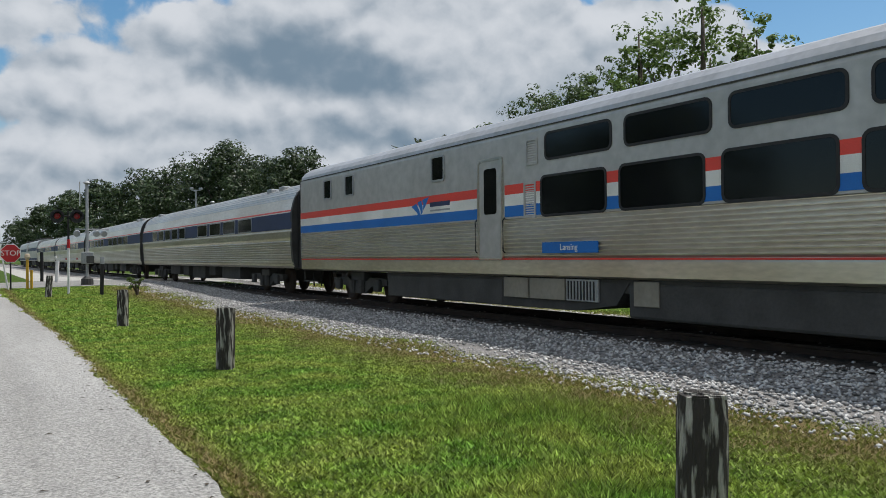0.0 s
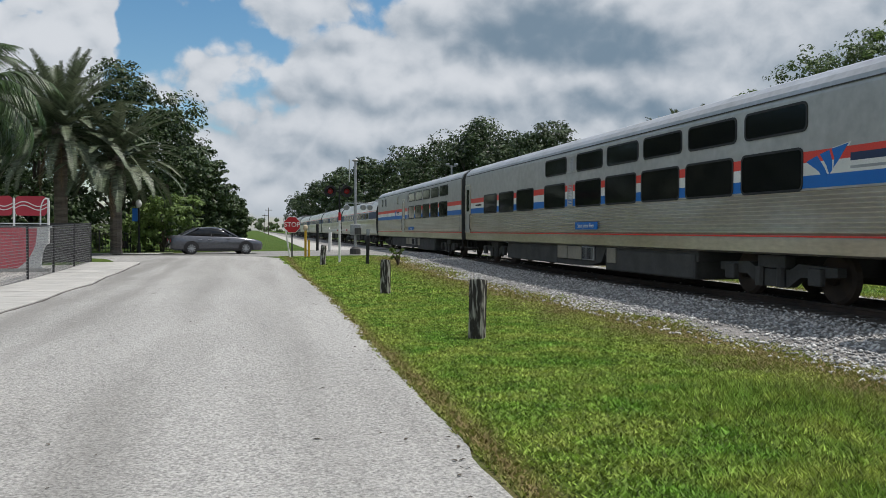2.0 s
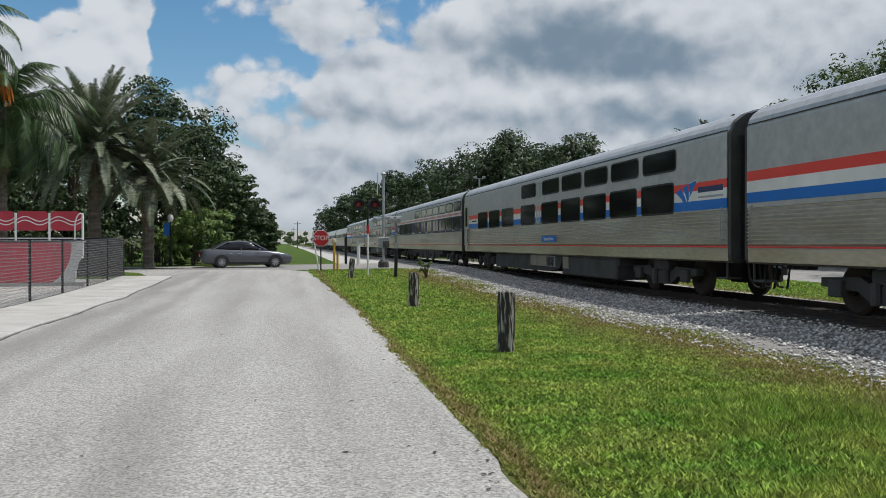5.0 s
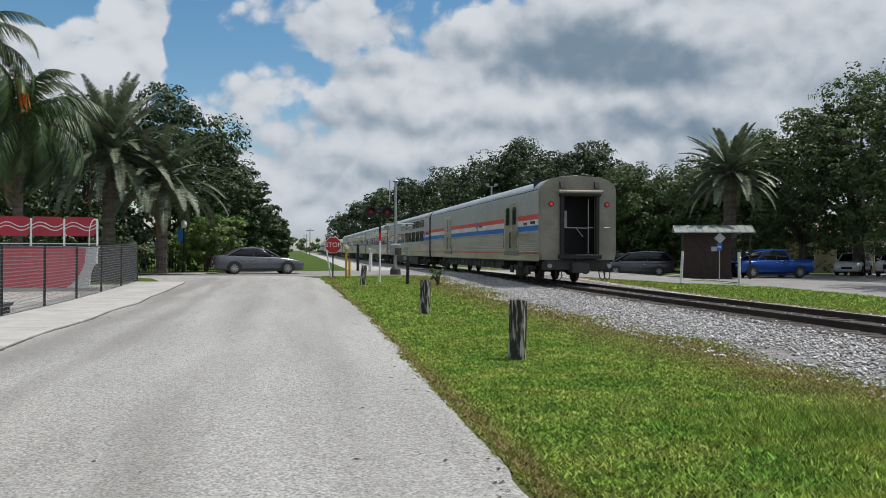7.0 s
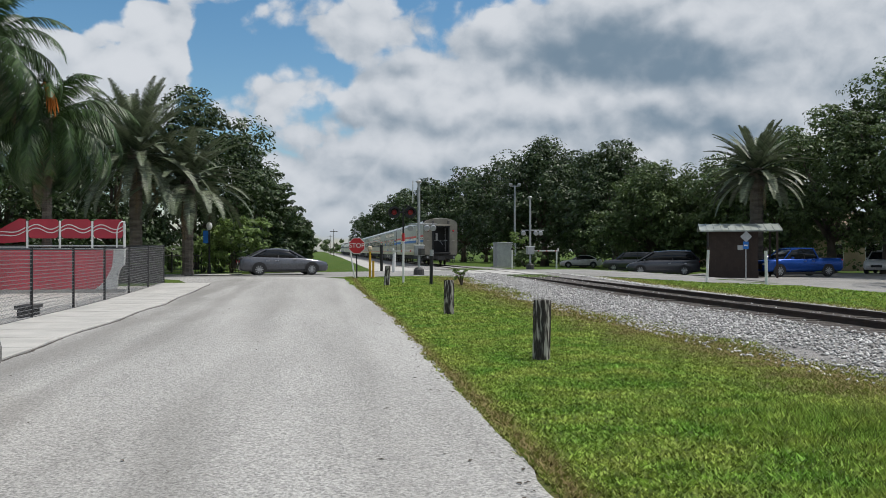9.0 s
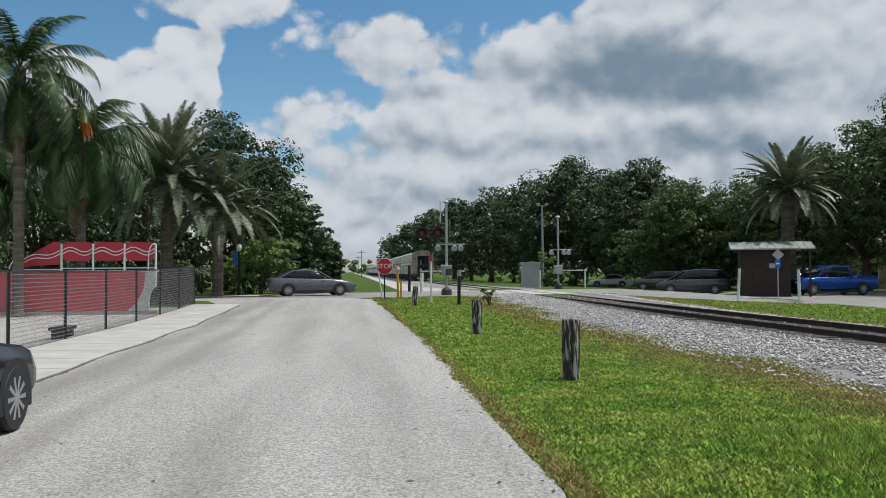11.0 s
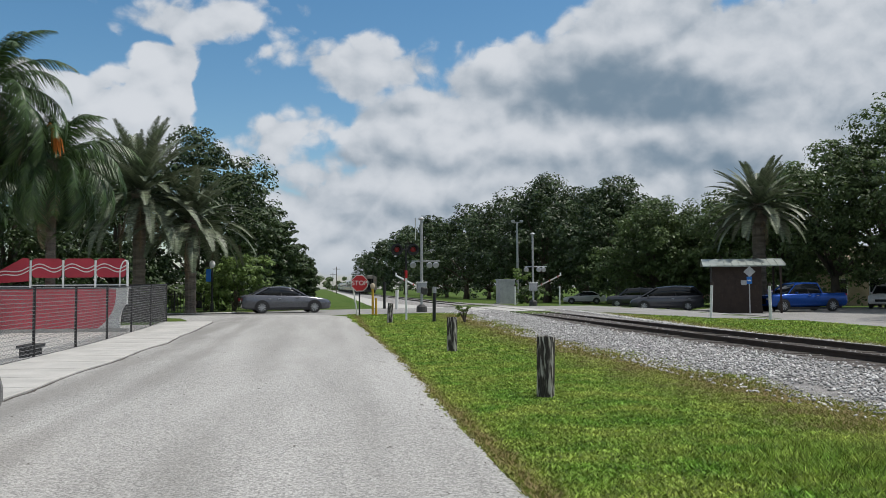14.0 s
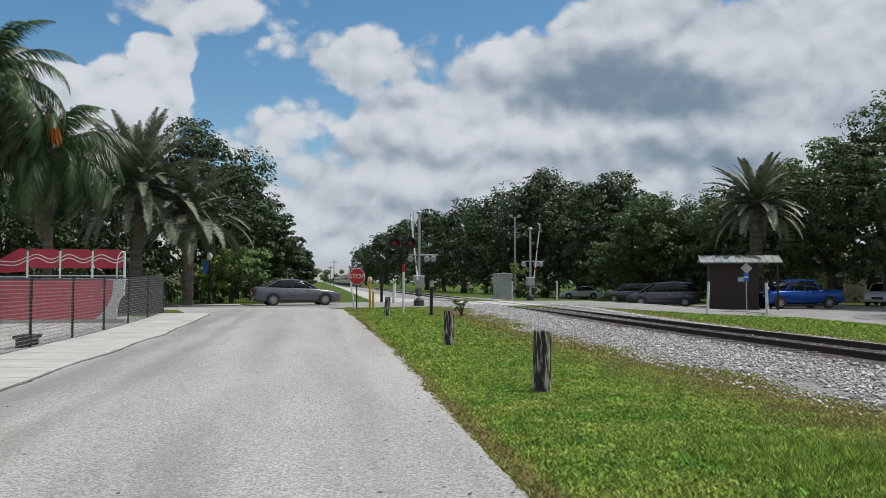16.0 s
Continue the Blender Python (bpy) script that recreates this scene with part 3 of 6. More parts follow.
def build_track():
    # ballast bed with sloping shoulders
    ys = [-60, -20] + [i * 1.0 for i in range(-10, 44)] + [44, 54, 54.2, 60, 70, 80, 110, 160, 250, 400, 900]
    vs, fs = [], []
    prof = ((-4.4, -0.02), (-3.6, 0.04), (-2.0, 0.10), (-1.3, 0.13), (1.3, 0.13), (2.0, 0.10), (3.0, 0.0), (3.3, -0.02))
    for y in ys:
        for k, (x, z) in enumerate(prof):
            jit = 0.35 * noise.noise((y * 0.35, k * 0.01, 5)) if k in (0, 7) else 0
            low = gz(y) * (0.45 if 3 <= k <= 4 else 0.9)
            vs.append((TRACK_X + x + jit, y, (z + low) if not 43.5 < y < 54.1 else -0.05))
    n = len(prof)
    for j in range(len(ys) - 1):
        for i in range(n - 1):
            fs.append((j * n + i, j * n + i + 1, (j + 1) * n + i + 1, (j + 1) * n + i))
    tagged(raw("ballast_bed", vs, fs, "gravel"), "bed of grey crushed stone under the track", "ballast", kind="structure")
    # loose stones: five hewn shapes scattered by numpy
    rng = np.random.default_rng(4)
    base = np.array([(1, 0, 0), (-1, 0, 0), (0, 1, 0), (0, -1, 0), (0, 0, 1), (0, 0, -0.6), (.7, .6, .5), (-.6, .7, .4)], float)
    tri = np.array([(4, 0, 6), (4, 6, 2), (6, 0, 2), (4, 2, 7), (4, 7, 1), (7, 2, 1), (4, 1, 3), (4, 3, 0), (5, 2, 0), (5, 1, 2), (5, 3, 1), (5, 0, 3)])
    cnt = 60000
    u = rng.random(cnt)
    y = 1.5 + 42 * u ** 1.6
    x = rng.uniform(-4.7, 3.4, cnt)
    keep = (x > -4.0 + 0.5 * np.sin(y * 0.7)) | (rng.random(cnt) < 0.25)
    keep &= (np.abs(x) > 1.42) | (rng.random(cnt) < 0.05)
    keep &= ~((np.abs(np.abs(x) - 0.72) < 0.12))
    x, y = x[keep], y[keep]
    cnt = len(x)
    px = np.array([p[0] for p in prof])
    pz = np.array([p[1] for p in prof])
    z = np.interp(x, px, pz)
    size = rng.uniform(0.016, 0.040, cnt)
    ang = rng.uniform(0, 6.283, cnt)
    V = base[None] * (size[:, None, None] * rng.uniform(0.65, 1.25, (cnt, 8, 3)))
    V[:, :, 2] *= 0.8
    ca, sa = np.cos(ang)[:, None], np.sin(ang)[:, None]
    V = np.stack([V[:, :, 0] * ca - V[:, :, 1] * sa, V[:, :, 0] * sa + V[:, :, 1] * ca, V[:, :, 2]], 2)
    V += np.stack([x + TRACK_X, y, np.maximum(z, 0) + size * 0.35 + np.array([gz(v) for v in y]) * np.where(np.abs(x) < 1.6, 0.45, 0.9)], 1)[:, None, :]
    F = tri[None] + (np.arange(cnt) * 8)[:, None, None]
    me = bpy.data.meshes.new("ballast_stones")
    fill_mesh(me, V.reshape(-1, 3), F.reshape(-1, 3))
    me.materials.append(M["stone"])
    tagged(new("ballast_stones", me), "loose pale grey crushed ballast stones", "gravel", kind="stuff")
    # darker bed between and just outside the rails
    vs, fs = [], []
    yy = [-60, -10] + [2.0 * i for i in range(0, 22)] + [43.4]
    for y in yy:
        vs += [(TRACK_X - 1.66 + 0.10 * noise.noise((y, 1, 2)), y, 0.138 + gz(y) * 0.42), (TRACK_X + 1.66 + 0.10 * noise.noise((y, 5, 2)), y, 0.138 + gz(y) * 0.42)]
    tagged(raw("dark_bed", vs, [(2 * i, 2 * i + 1, 2 * i + 3, 2 * i + 2) for i in range(len(yy) - 1)], "dark_grit"), "dark stones between and just outside the rails", "ballast", kind="structure")
    # rails
    for sx in (-1, 1):
        rail = thing("rail", pose(TRACK_X + sx * 0.7525, 0, 0), "rusty steel rail on wooden ties", "rail", "rails of the track", "structure")
        sec = [(-0.075, 0.10), (0.075, 0.10), (0.075, 0.115), (0.012, 0.135), (0.012, 0.225), (0.037, 0.235), (0.037, 0.266), (-0.037, 0.266), (-0.037, 0.235), (-0.012, 0.225), (-0.012, 0.135), (-0.075, 0.115)]
        part("rail_web", loft(bmesh.new(), [[(x, y, z) for x, z in sec] for y in (-80, 47, 900)]), "rail", rail)
        part("rail_head", box(bmesh.new(), -0.030, 0.030, -80, 900, 0.264, 0.270), "railtop", rail, "worn bright running surface")
    # ties, those near the camera as separate pieces
    bm = box(bmesh.new(), -1.3, 1.3, -0.11, 0.11, -0.02, 0.155, 0.012)
    track = thing("track_ties", pose(TRACK_X, 0, 0), "weathered dark wooden railway ties", "ties", kind="structure")
    first = part("tie", bm, "tie", track)
    y = -8.0
    k = 0
    while y < 110:
        if 43.5 < y < 54.2:
            y += 0.5
            continue
        ob = first if k == 0 else new("tie", first.data)
        ob.parent = track
        ob.matrix_local = pose(random.uniform(-0.05, 0.05), y, random.uniform(-0.015, 0.005), 0, 0, random.uniform(-1, 1))
        y += random.uniform(0.49, 0.53)
        k += 1
    # planks and paving of the crossing
    cross = thing("crossing_panel", pose(TRACK_X, 48.8, 0), "flush concrete panels between the rails", "crossing", kind="structure")
    for x0, x1 in ((-1.9, -0.85), (-0.64, 0.64), (0.85, 1.9)):
        for j in range(5):
            part("panel", box(bmesh.new(), x0, x1, -5.3 + j * 2.12 + 0.02, -3.18 + j * 2.12 - 0.02, 0.0, 0.262, 0.01), "concrete", cross)


def fill_mesh(me, V, F):
    V, F = np.asarray(V, np.float32), np.asarray(F, np.int32)
    k = F.shape[1]
    me.vertices.add(len(V))
    me.vertices.foreach_set("co", V.ravel())
    me.loops.add(F.size)
    me.loops.foreach_set("vertex_index", F.ravel())
    me.polygons.add(len(F))
    me.polygons.foreach_set("loop_start", np.arange(0, F.size, k, dtype=np.int32))
    me.update(calc_edges=True)


def build_grass():
    rng = np.random.default_rng(11)

    def scatter(name, cnt, x0, x1, y0, y1, power, hh, label):
        x = rng.uniform(x0, x1, cnt)
        y = y0 + (y1 - y0) * rng.random(cnt) ** power
        edge = np.interp(y, YS, ES)
        clump = np.sin(x * 1.7 + 1.3 * np.sin(y * 0.9)) * np.sin(y * 1.3 + np.sin(x * 2.1))
        tall = np.exp(-(((x - 4.6) / 1.1) ** 2 + ((y - 6.3) / 1.3) ** 2)) + np.exp(-(((x - 3.6) / 0.8) ** 2 + ((y - 4.0) / 0.9) ** 2)) * 0.7
        keep = (x > edge + rng.uniform(-0.10, 0.05, cnt)) & (rng.random(cnt) < 0.75 + 0.25 * clump)
        dry = np.exp(-((x - 6.5) / 0.75) ** 2)
        keep &= rng.random(cnt) > 0.72 * dry
        keep &= (x < 8) | (x < 16.2 + (34 - y) * 0.80)
        x, y, clump, tall = x[keep], y[keep], clump[keep], tall[keep]
        n = len(x)
        h = hh * rng.uniform(0.45, 1.2, n) * (1 + 0.35 * clump + 1.9 * tall)
        w = rng.uniform(0.005, 0.014, n) * (1 + y * 0.05) * (1 - 0.45 * np.minimum(tall, 1))
        a = rng.uniform(0, 6.283, n)
        lean = rng.uniform(0.4, 1.5, n) * h * (1 - 0.4 * np.minimum(tall, 1))
        b = rng.uniform(0, 6.283, n)
        p = np.stack([x, y, np.array([gz(v, q) for v, q in zip(y, x)])], 1)
        d = np.stack([np.cos(a) * w, np.sin(a) * w, np.zeros(n)], 1)
        tip = np.stack([np.cos(b) * lean, np.sin(b) * lean, h], 1)
        V = np.stack([p - d, p + d, p + tip * 0.55 + d * 0.7 + [0, 0, 0.0], p + tip * np.array([1, 1, 0.9])], 1)
        idx = np.arange(n)[:, None] * 4
        F = np.concatenate([idx + [0, 1, 2], idx + [0, 2, 3]])
        me = bpy.data.meshes.new(name)
        fill_mesh(me, V.reshape(-1, 3), F)
        me.materials.append(M["blade"])
        tagged(new(name, me), label, "grass", kind="stuff")

    YS = np.linspace(-5, 50, 1100)
    ES = np.array([road_edge(v) for v in YS])
    scatter("grass", 400000, 1.5, 7.6, 1.8, 16, 1.25, 0.040, "short green lawn grass between road and track")
    scatter("grass_behind", 50000, 1.2, 7.6, -5, 1.8, 1.0, 0.05, "short lawn grass beside the lane")
    scatter("grass_far", 110000, 1.0, 7.4, 16, 40, 1.2, 0.055, "green lawn grass towards the crossing")
    scatter("grass_other_side", 60000, 13.4, 21, 14, 42, 1.0, 0.07, "sunlit grass strip beyond the track")


def build_litter():
    """Dead leaves and twigs blown over the lane."""
    rng = random.Random(8)
    vs, fs = [], []
    for _ in range(150):
        y = 3 + 26 * rng.random() ** 1.5
        x = rng.choice((rng.uniform(-4.2, 1.3), road_edge(y) - abs(rng.gauss(0, 0.18))))
        a, s = rng.uniform(0, 6.28), rng.uniform(0.012, 0.035)
        k = len(vs)
        z = gz(y) + 0.016
        for u, v, dz in ((-1, 0, 0), (0, -0.45, 0.006), (1, 0, 0.004), (0.1, 0.45, 0.010)):
            vs.append((x + s * (u * math.cos(a) - v * math.sin(a)), y + s * (u * math.sin(a) + v * math.cos(a)), z + dz))
        fs.append((k, k + 1, k + 2, k + 3))
    tagged(raw("leaf_litter", vs, fs, "bark"), "dead brown leaves scattered on the lane", "leaves", kind="stuff")


build_litter()
build_ground()
build_track()
build_grass()


# ---- the train ----
PITCH = 25.95
SIDE = 1.52


def travel(t):
    """Where the front coupling of the first bi-level-window car stands along the line."""
    return 24.73 + 17.955 * t + 0.1834 * t * t


TRAIN = []


def side_text(o, z, x=-SIDE - 0.012):
    return Matrix(((0, 0, -1, x), (-1, 0, 0, -o), (0, 1, 0, z), (0, 0, 0, 1)))


def tall_profile(roof_only=False):
    """Half of the section, from the sill up to the ridge; heights above the rail."""
    p = [(1.46, 0.86), (1.50, 0.90), (1.505, 1.16)]
    z = 1.22
    while z < 1.93:
        p += [(1.496, z), (1.530, z + 0.040), (1.532, z + 0.054), (1.496, z + 0.064)]
        z += 0.078
    p += [(1.515, 2.0), (1.52, 2.6), (1.52, 3.60), (1.505, 3.68)]
    return p


TALL_ROOF = [(1.50, 3.675), (1.47, 3.78), (1.38, 3.90), (1.20, 4.03), (0.90, 4.13), (0.5, 4.20), (0.0, 4.225)]
LOW_SIDE = [(1.42, 0.90), (1.47, 0.98)] + [q for k in range(9) for q in ((1.475 + k * 0.006, 1.05 + k * 0.085), (1.495 + k * 0.006, 1.07 + k * 0.085), (1.495 + k * 0.006, 1.105 + k * 0.085), (1.478 + k * 0.006, 1.125 + k * 0.085))] \
    + [(1.545, 1.90), (1.555, 2.2), (1.53, 2.75), (1.46, 3.05)]
LOW_ROOF = [(1.455, 3.05), (1.40, 3.22), (1.30, 3.40), (1.12, 3.58), (0.85, 3.73), (0.5, 3.83), (0.0, 3.87)]


def shell(name, half, y0, y1, mat, parent, label="", caps=True):
    ring = [(-x, z) for x, z in half] + [(x, z) for x, z in reversed(half) if x > 0.001]
    bm = loft(bmesh.new(), [[(x, y, z) for x, z in ring] for y in (y0, y1)], caps)
    return part(name, bm, mat, parent, label)


def window(o0, o1, z0, z1, car, x=-SIDE, r=0.09, frame_mat="black", name="window", t=0.014):
    poly = rrect(-o1, -o0, z0, z1, r)
    outer = rrect(-o1 - 0.045, -o0 + 0.045, z0 - 0.045, z1 + 0.045, r + 0.04)
    s = 1 if x > 0 else -1
    w = part(name, plate(bmesh.new(), poly, x - s * 0.02, x + s * 0.008), "tint", car)
    part("gasket", frame_ring(bmesh.new(), outer, poly, x - s * 0.02, x + s * t), frame_mat, w)
    return w


def band(o0, o1, z0, z1, car, mat, x=SIDE, name="stripe", both=True):
    for s in ((-1, 1) if both else (-1,)):
        a, b = sorted((s * (x - 0.02), s * (x + 0.005)))
        part(name, box(bmesh.new(), a, b, -o1, -o0, z0, z1), mat, car)


def truck(car, o, wheel_r=0.46):
    """A four-wheeled bogie under the car, centred o metres behind its front."""
    bm = bmesh.new()
    for s in (-1, 1):
        a, b = sorted((s * 1.02, s * 1.20))
        loft(bm, [[(x, -o - 1.75, 0.50), (x, -o - 1.75, 0.66), (x, -o - 0.75, 0.70), (x, -o - 0.5, 0.58), (x, -o + 0.5, 0.58), (x, -o + 0.75, 0.70), (x, -o + 1.75, 0.66),
                   (x, -o + 1.75, 0.50), (x, -o + 0.8, 0.45), (x, -o + 0.45, 0.25), (x, -o - 0.45, 0.25), (x, -o - 0.8, 0.45)] for x in (a, b)])
        box(bm, min(s * 1.0, s * 1.24), max(s * 1.0, s * 1.24), -o - 0.42, -o + 0.42, 0.60, 0.84, 0.02)
        for e in (-1.28, 1.28):
            box(bm, min(s * 1.18, s * 1.30), max(s * 1.18, s * 1.30), -o + e - 0.17, -o + e + 0.17, 0.33, 0.64, 0.03)
        for e in (-0.32, 0.32):
            tube(bm, [(s * 1.24, -o + e, 0.25), (s * 1.24, -o + e, 0.62)], 0.09, 8)
    box(bm, -1.1, 1.1, -o - 0.3, -o + 0.3, 0.4, 0.8)
    tr = part("truck", bm, "skirt", car, "grimy cast steel bogie")
    for e in (-1.28, 1.28):
        for s in (-1, 1):
            bm = bmesh.new()
            tube(bm, [(s * 0.70, -o + e, wheel_r), (s * 0.79, -o + e, wheel_r), (s * 0.80, -o + e, wheel_r), (s * 0.85, -o + e, wheel_r)], [wheel_r + 0.025, wheel_r, wheel_r, wheel_r - 0.06], 20)
            tube(bm, [(s * 0.84, -o + e, wheel_r), (s * 0.95, -o + e, wheel_r)], 0.12, 10)
            part("wheel", bm, "rail", tr)


def coupler(car, o, s):
    bm = bmesh.new()
    box(bm, -0.12, 0.12, min(-o, -o + s * 0.3), max(-o, -o + s * 0.3), 0.72, 0.98, 0.03)
    part("coupler", bm, "skirt", car)


def diaphragm(car, o, s, z1=3.55, w=1.34):
    first = None
    for k in range(3):
        y = -o + s * (0.04 + 0.07 * k)
        q = 0.02 * (k % 2)
        bm = box(bmesh.new(), -w + q, w - q, y - 0.03, y + 0.03, 0.95 + q, z1 - q)
        if first is None:
            first = part("diaphragm", bm, "black", car, "black rubber gangway bellows")
        else:
            part("fold", bm, "black", first)


def name_board(car, text, o0, o1, z0, z1):
    ob = part("name_board", plate(bmesh.new(), rrect(-o1, -o0, z0, z1, 0.01), -SIDE - 0.022, -SIDE), "blue", car, "blue board with white lettering")
    lettering(text, (z1 - z0) * 0.82, side_text((o0 + o1) / 2, (z0 + z1) / 2, -SIDE - 0.024), "white", ob)


def logo(car, o, z, s=1.0, pale=False):
    """Three swept blades with a white edge, and bars for the lettering."""
    def at(pts):
        return [(-o - s * 0.80 * u, z + s * (0.52 * v - 0.26)) for u, v in pts]
    back = part("emblem_edge", plate(bmesh.new(), at([(-0.06, 0.66), (0.34, 0.86), (1.16, 1.06), (0.90, 0.50), (0.60, -0.08), (0.44, 0.0)]), -SIDE - 0.010, -SIDE - 0.001), "navy" if pale else "white", car)
    for pts in ([(0.0, 0.64), (0.30, 0.78), (0.50, 0.42), (0.60, 0.16), (0.54, 0.0), (0.34, 0.34)], [(0.37, 0.81), (0.62, 0.90), (0.70, 0.58), (0.70, 0.34), (0.63, 0.22), (0.54, 0.50)], [(0.68, 0.92), (1.10, 1.02), (0.90, 0.66), (0.80, 0.50), (0.73, 0.40), (0.75, 0.66)]):
        part("emblem_blade", plate(bmesh.new(), at(pts), -SIDE - 0.014, -SIDE - 0.002), "white" if pale else "navy" if s < 0.7 else "blue", back)
    for a, b in ((0.02, 0.13), (-0.09, -0.05)):
        part("lettering_bar", box(bmesh.new(), -SIDE - 0.012, -SIDE - 0.002, -o - s * 1.85, -o - s * 0.92, z + a * s, z + b * s), "white" if pale else "navy" if a > 0 else "zinc", car)


def louvre(car, o0, o1, z0, z1):
    fr = part("vent", frame_ring(bmesh.new(), rrect(-o1, -o0, z0, z1, 0.02), rrect(-o1 + 0.04, -o0 - 0.04, z0 + 0.04, z1 - 0.04, 0.01), -SIDE - 0.03, -SIDE + 0.02), "silver", car)
    bm = bmesh.new()
    z = z0 + 0.05
    while z < z1 - 0.05:
        loft(bm, [[(-SIDE - 0.022, y, z), (-SIDE - 0.004, y, z + 0.035), (-SIDE, y, z + 0.03), (-SIDE - 0.016, y, z - 0.004)] for y in (-o1 + 0.04, -o0 - 0.04)])
        z += 0.045
    part("slats", bm, "silver", fr)


def side_door(car, o0, o1, z0, z1, mat="silver", glass=(0.45, 0.92)):
    d = part("door", plate(bmesh.new(), rrect(-o1, -o0, z0, z1, 0.06), -SIDE - 0.017, -SIDE + 0.03), mat, car)
    part("door_frame", frame_ring(bmesh.new(), rrect(-o1 - 0.06, -o0 + 0.06, z0 - 0.03, z1 + 0.06, 0.1), rrect(-o1, -o0, z0, z1, 0.06), -SIDE - 0.034, -SIDE + 0.02), "steel", d)
    h = z1 - z0
    w = o1 - o0
    part("door_window", plate(bmesh.new(), rrect(-o1 + w * 0.22, -o0 - w * 0.22, z0 + h * glass[0], z0 + h * glass[1], 0.07), -SIDE - 0.024, -SIDE), "tint", d)
    for o in (o0 - 0.10, o1 + 0.10):
        bm = tube(bmesh.new(), [(-SIDE - 0.01, -o, z0 + 0.1), (-SIDE - 0.06, -o, z0 + 0.15), (-SIDE - 0.06, -o, z0 + 0.75), (-SIDE - 0.01, -o, z0 + 0.8)], 0.014, 6)
        part("grab_rail", bm, "black", d)
    return d


def end_wall(car, o, s, mat, w=1.50, z1=4.0):
    half = [(w - 0.05, 0.86), (w, 0.95), (w, 3.6), (w - 0.12, 3.85), (w - 0.35, 4.02), (0.6, 4.17), (0.0, 4.2)]
    ring = [(-x, z) for x, z in half] + [(x, z) for x, z in reversed(half) if x > 0.001]
    ys = (-o, -o + s * 0.12)
    part("end_wall", loft(bmesh.new(), [[(x, y, z) for x, z in ring] for y in ys]), mat, car)


def tall_car(k, label, kind):
    """A tall stainless car; kind: 'dorm', 'sleeper', 'striped' or 'baggage'."""
    car = thing("passenger_car" if kind != "baggage" else "baggage_car", Matrix(), label, "train car", "cars of the train")
    o0, o1 = 0.38, PITCH - 0.38
    sill = [(1.42, 0.86)] + tall_profile()[1:]
    shell("body", sill, -o0, -o1, "steel", car, "fluted stainless steel side", kind != "baggage")
    # painted upper side laid over the steel
    upper = [(1.524, 1.99), (1.526, 2.6), (1.526, 3.60), (1.510, 3.685)]
    for s in (-1, 1):
        sec = [(s * x, z) for x, z in upper] + [(s * (x - 0.03), z) for x, z in reversed(upper)]
        part("upper_side", loft(bmesh.new(), [[(x, y, z) for x, z in sec] for y in (-o0 - 0.002, -o1 + 0.002)]), "silver", car, "smooth silver painted upper side")
    roof = [(1.49, 3.655)] + TALL_ROOF[1:]
    shell("roof", roof, -o0 + 0.03, -o1 - 0.03, "roof", car, "", kind != "baggage")
    for s in (-1, 1):
        part("gutter", box(bmesh.new(), min(s * 1.50, s * 1.533), max(s * 1.50, s * 1.533), -o1, -o0, 3.668, 3.688), "skirt", car)
    band(o0, o1, 1.185, 1.215, car, "red", 1.508, "pinstripe")
    for o in (4.0, 21.95):
        truck(car, o)
    diaphragm(car, o0, 1)
    coupler(car, o0, 1)
    if kind != "baggage":
        diaphragm(car, o1, -1)
    coupler(car, o1, -1)
    # underframe equipment
    part("floor_beam", box(bmesh.new(), -1.36, 1.36, -19.6, -6.1, 0.62, 0.87, 0.02), "skirt", car)
    if kind == "striped":
        for a, b, z in ((6.3, 8.0, .42), (8.3, 9.4, .36), (10.9, 12.4, .30), (13.0, 15.3, .34), (17.0, 18.6, .40)):
            part("equipment_box", box(bmesh.new(), -1.32, 1.32, -b, -a, z, 0.80, 0.03), "skirt", car)
    elif kind == "baggage":
        part("underframe", box(bmesh.new(), -1.38, 1.38, -19.3, -6.3, 0.48, 0.70, 0.02), "skirt", car)
    else:
        part("equipment_case", box(bmesh.new(), -1.40, 1.40, -11.3, -6.2, 0.27, 0.80, 0.03), "skirt", car, "dusty dark equipment case")
        part("equipment_case", box(bmesh.new(), -1.40, 1.40, -19.5, -14.9, 0.22, 0.80, 0.05), "skirt", car, "dusty dark equipment case")
        bm = bmesh.new()
        loft(bm, [[(x, -11.3, 0.8), (x, -14.9, 0.8), (x, -14.6, 0.42), (x, -13.6, 0.28), (x, -11.3, 0.27)] for x in (-1.38, 1.38)])
        part("underframe", bm, "skirt", car, "dusty dark underframe casing")
    if kind in ("dorm", "sleeper"):
        for a, b in ((11.4, 12.2), (12.25, 13.3)):
            part("equipment_panel", box(bmesh.new(), -1.43, -1.38, -b, -a, 0.45, 0.84, 0.01), "tan", car, "dusty metal hatch")
        g = part("grille", box(bmesh.new(), -1.43, -1.38, -14.2, -13.35, 0.45, 0.84, 0.01), "zinc", car)
        for j in range(9):
            part("bar", box(bmesh.new(), -1.442, -1.43, -13.43 - j * 0.085, -13.40 - j * 0.085, 0.48, 0.81), "black", g)
        part("equipment_panel", box(bmesh.new(), -1.43, -1.395, -15.6, -15.05, 0.43, 0.83, 0.01), "tan", car)
    lz, uz = (2.03, 2.71), (3.06, 3.50)
    stripes = (("blue", 2.03, 2.245), ("white", 2.245, 2.47), ("red", 2.47, 2.66))
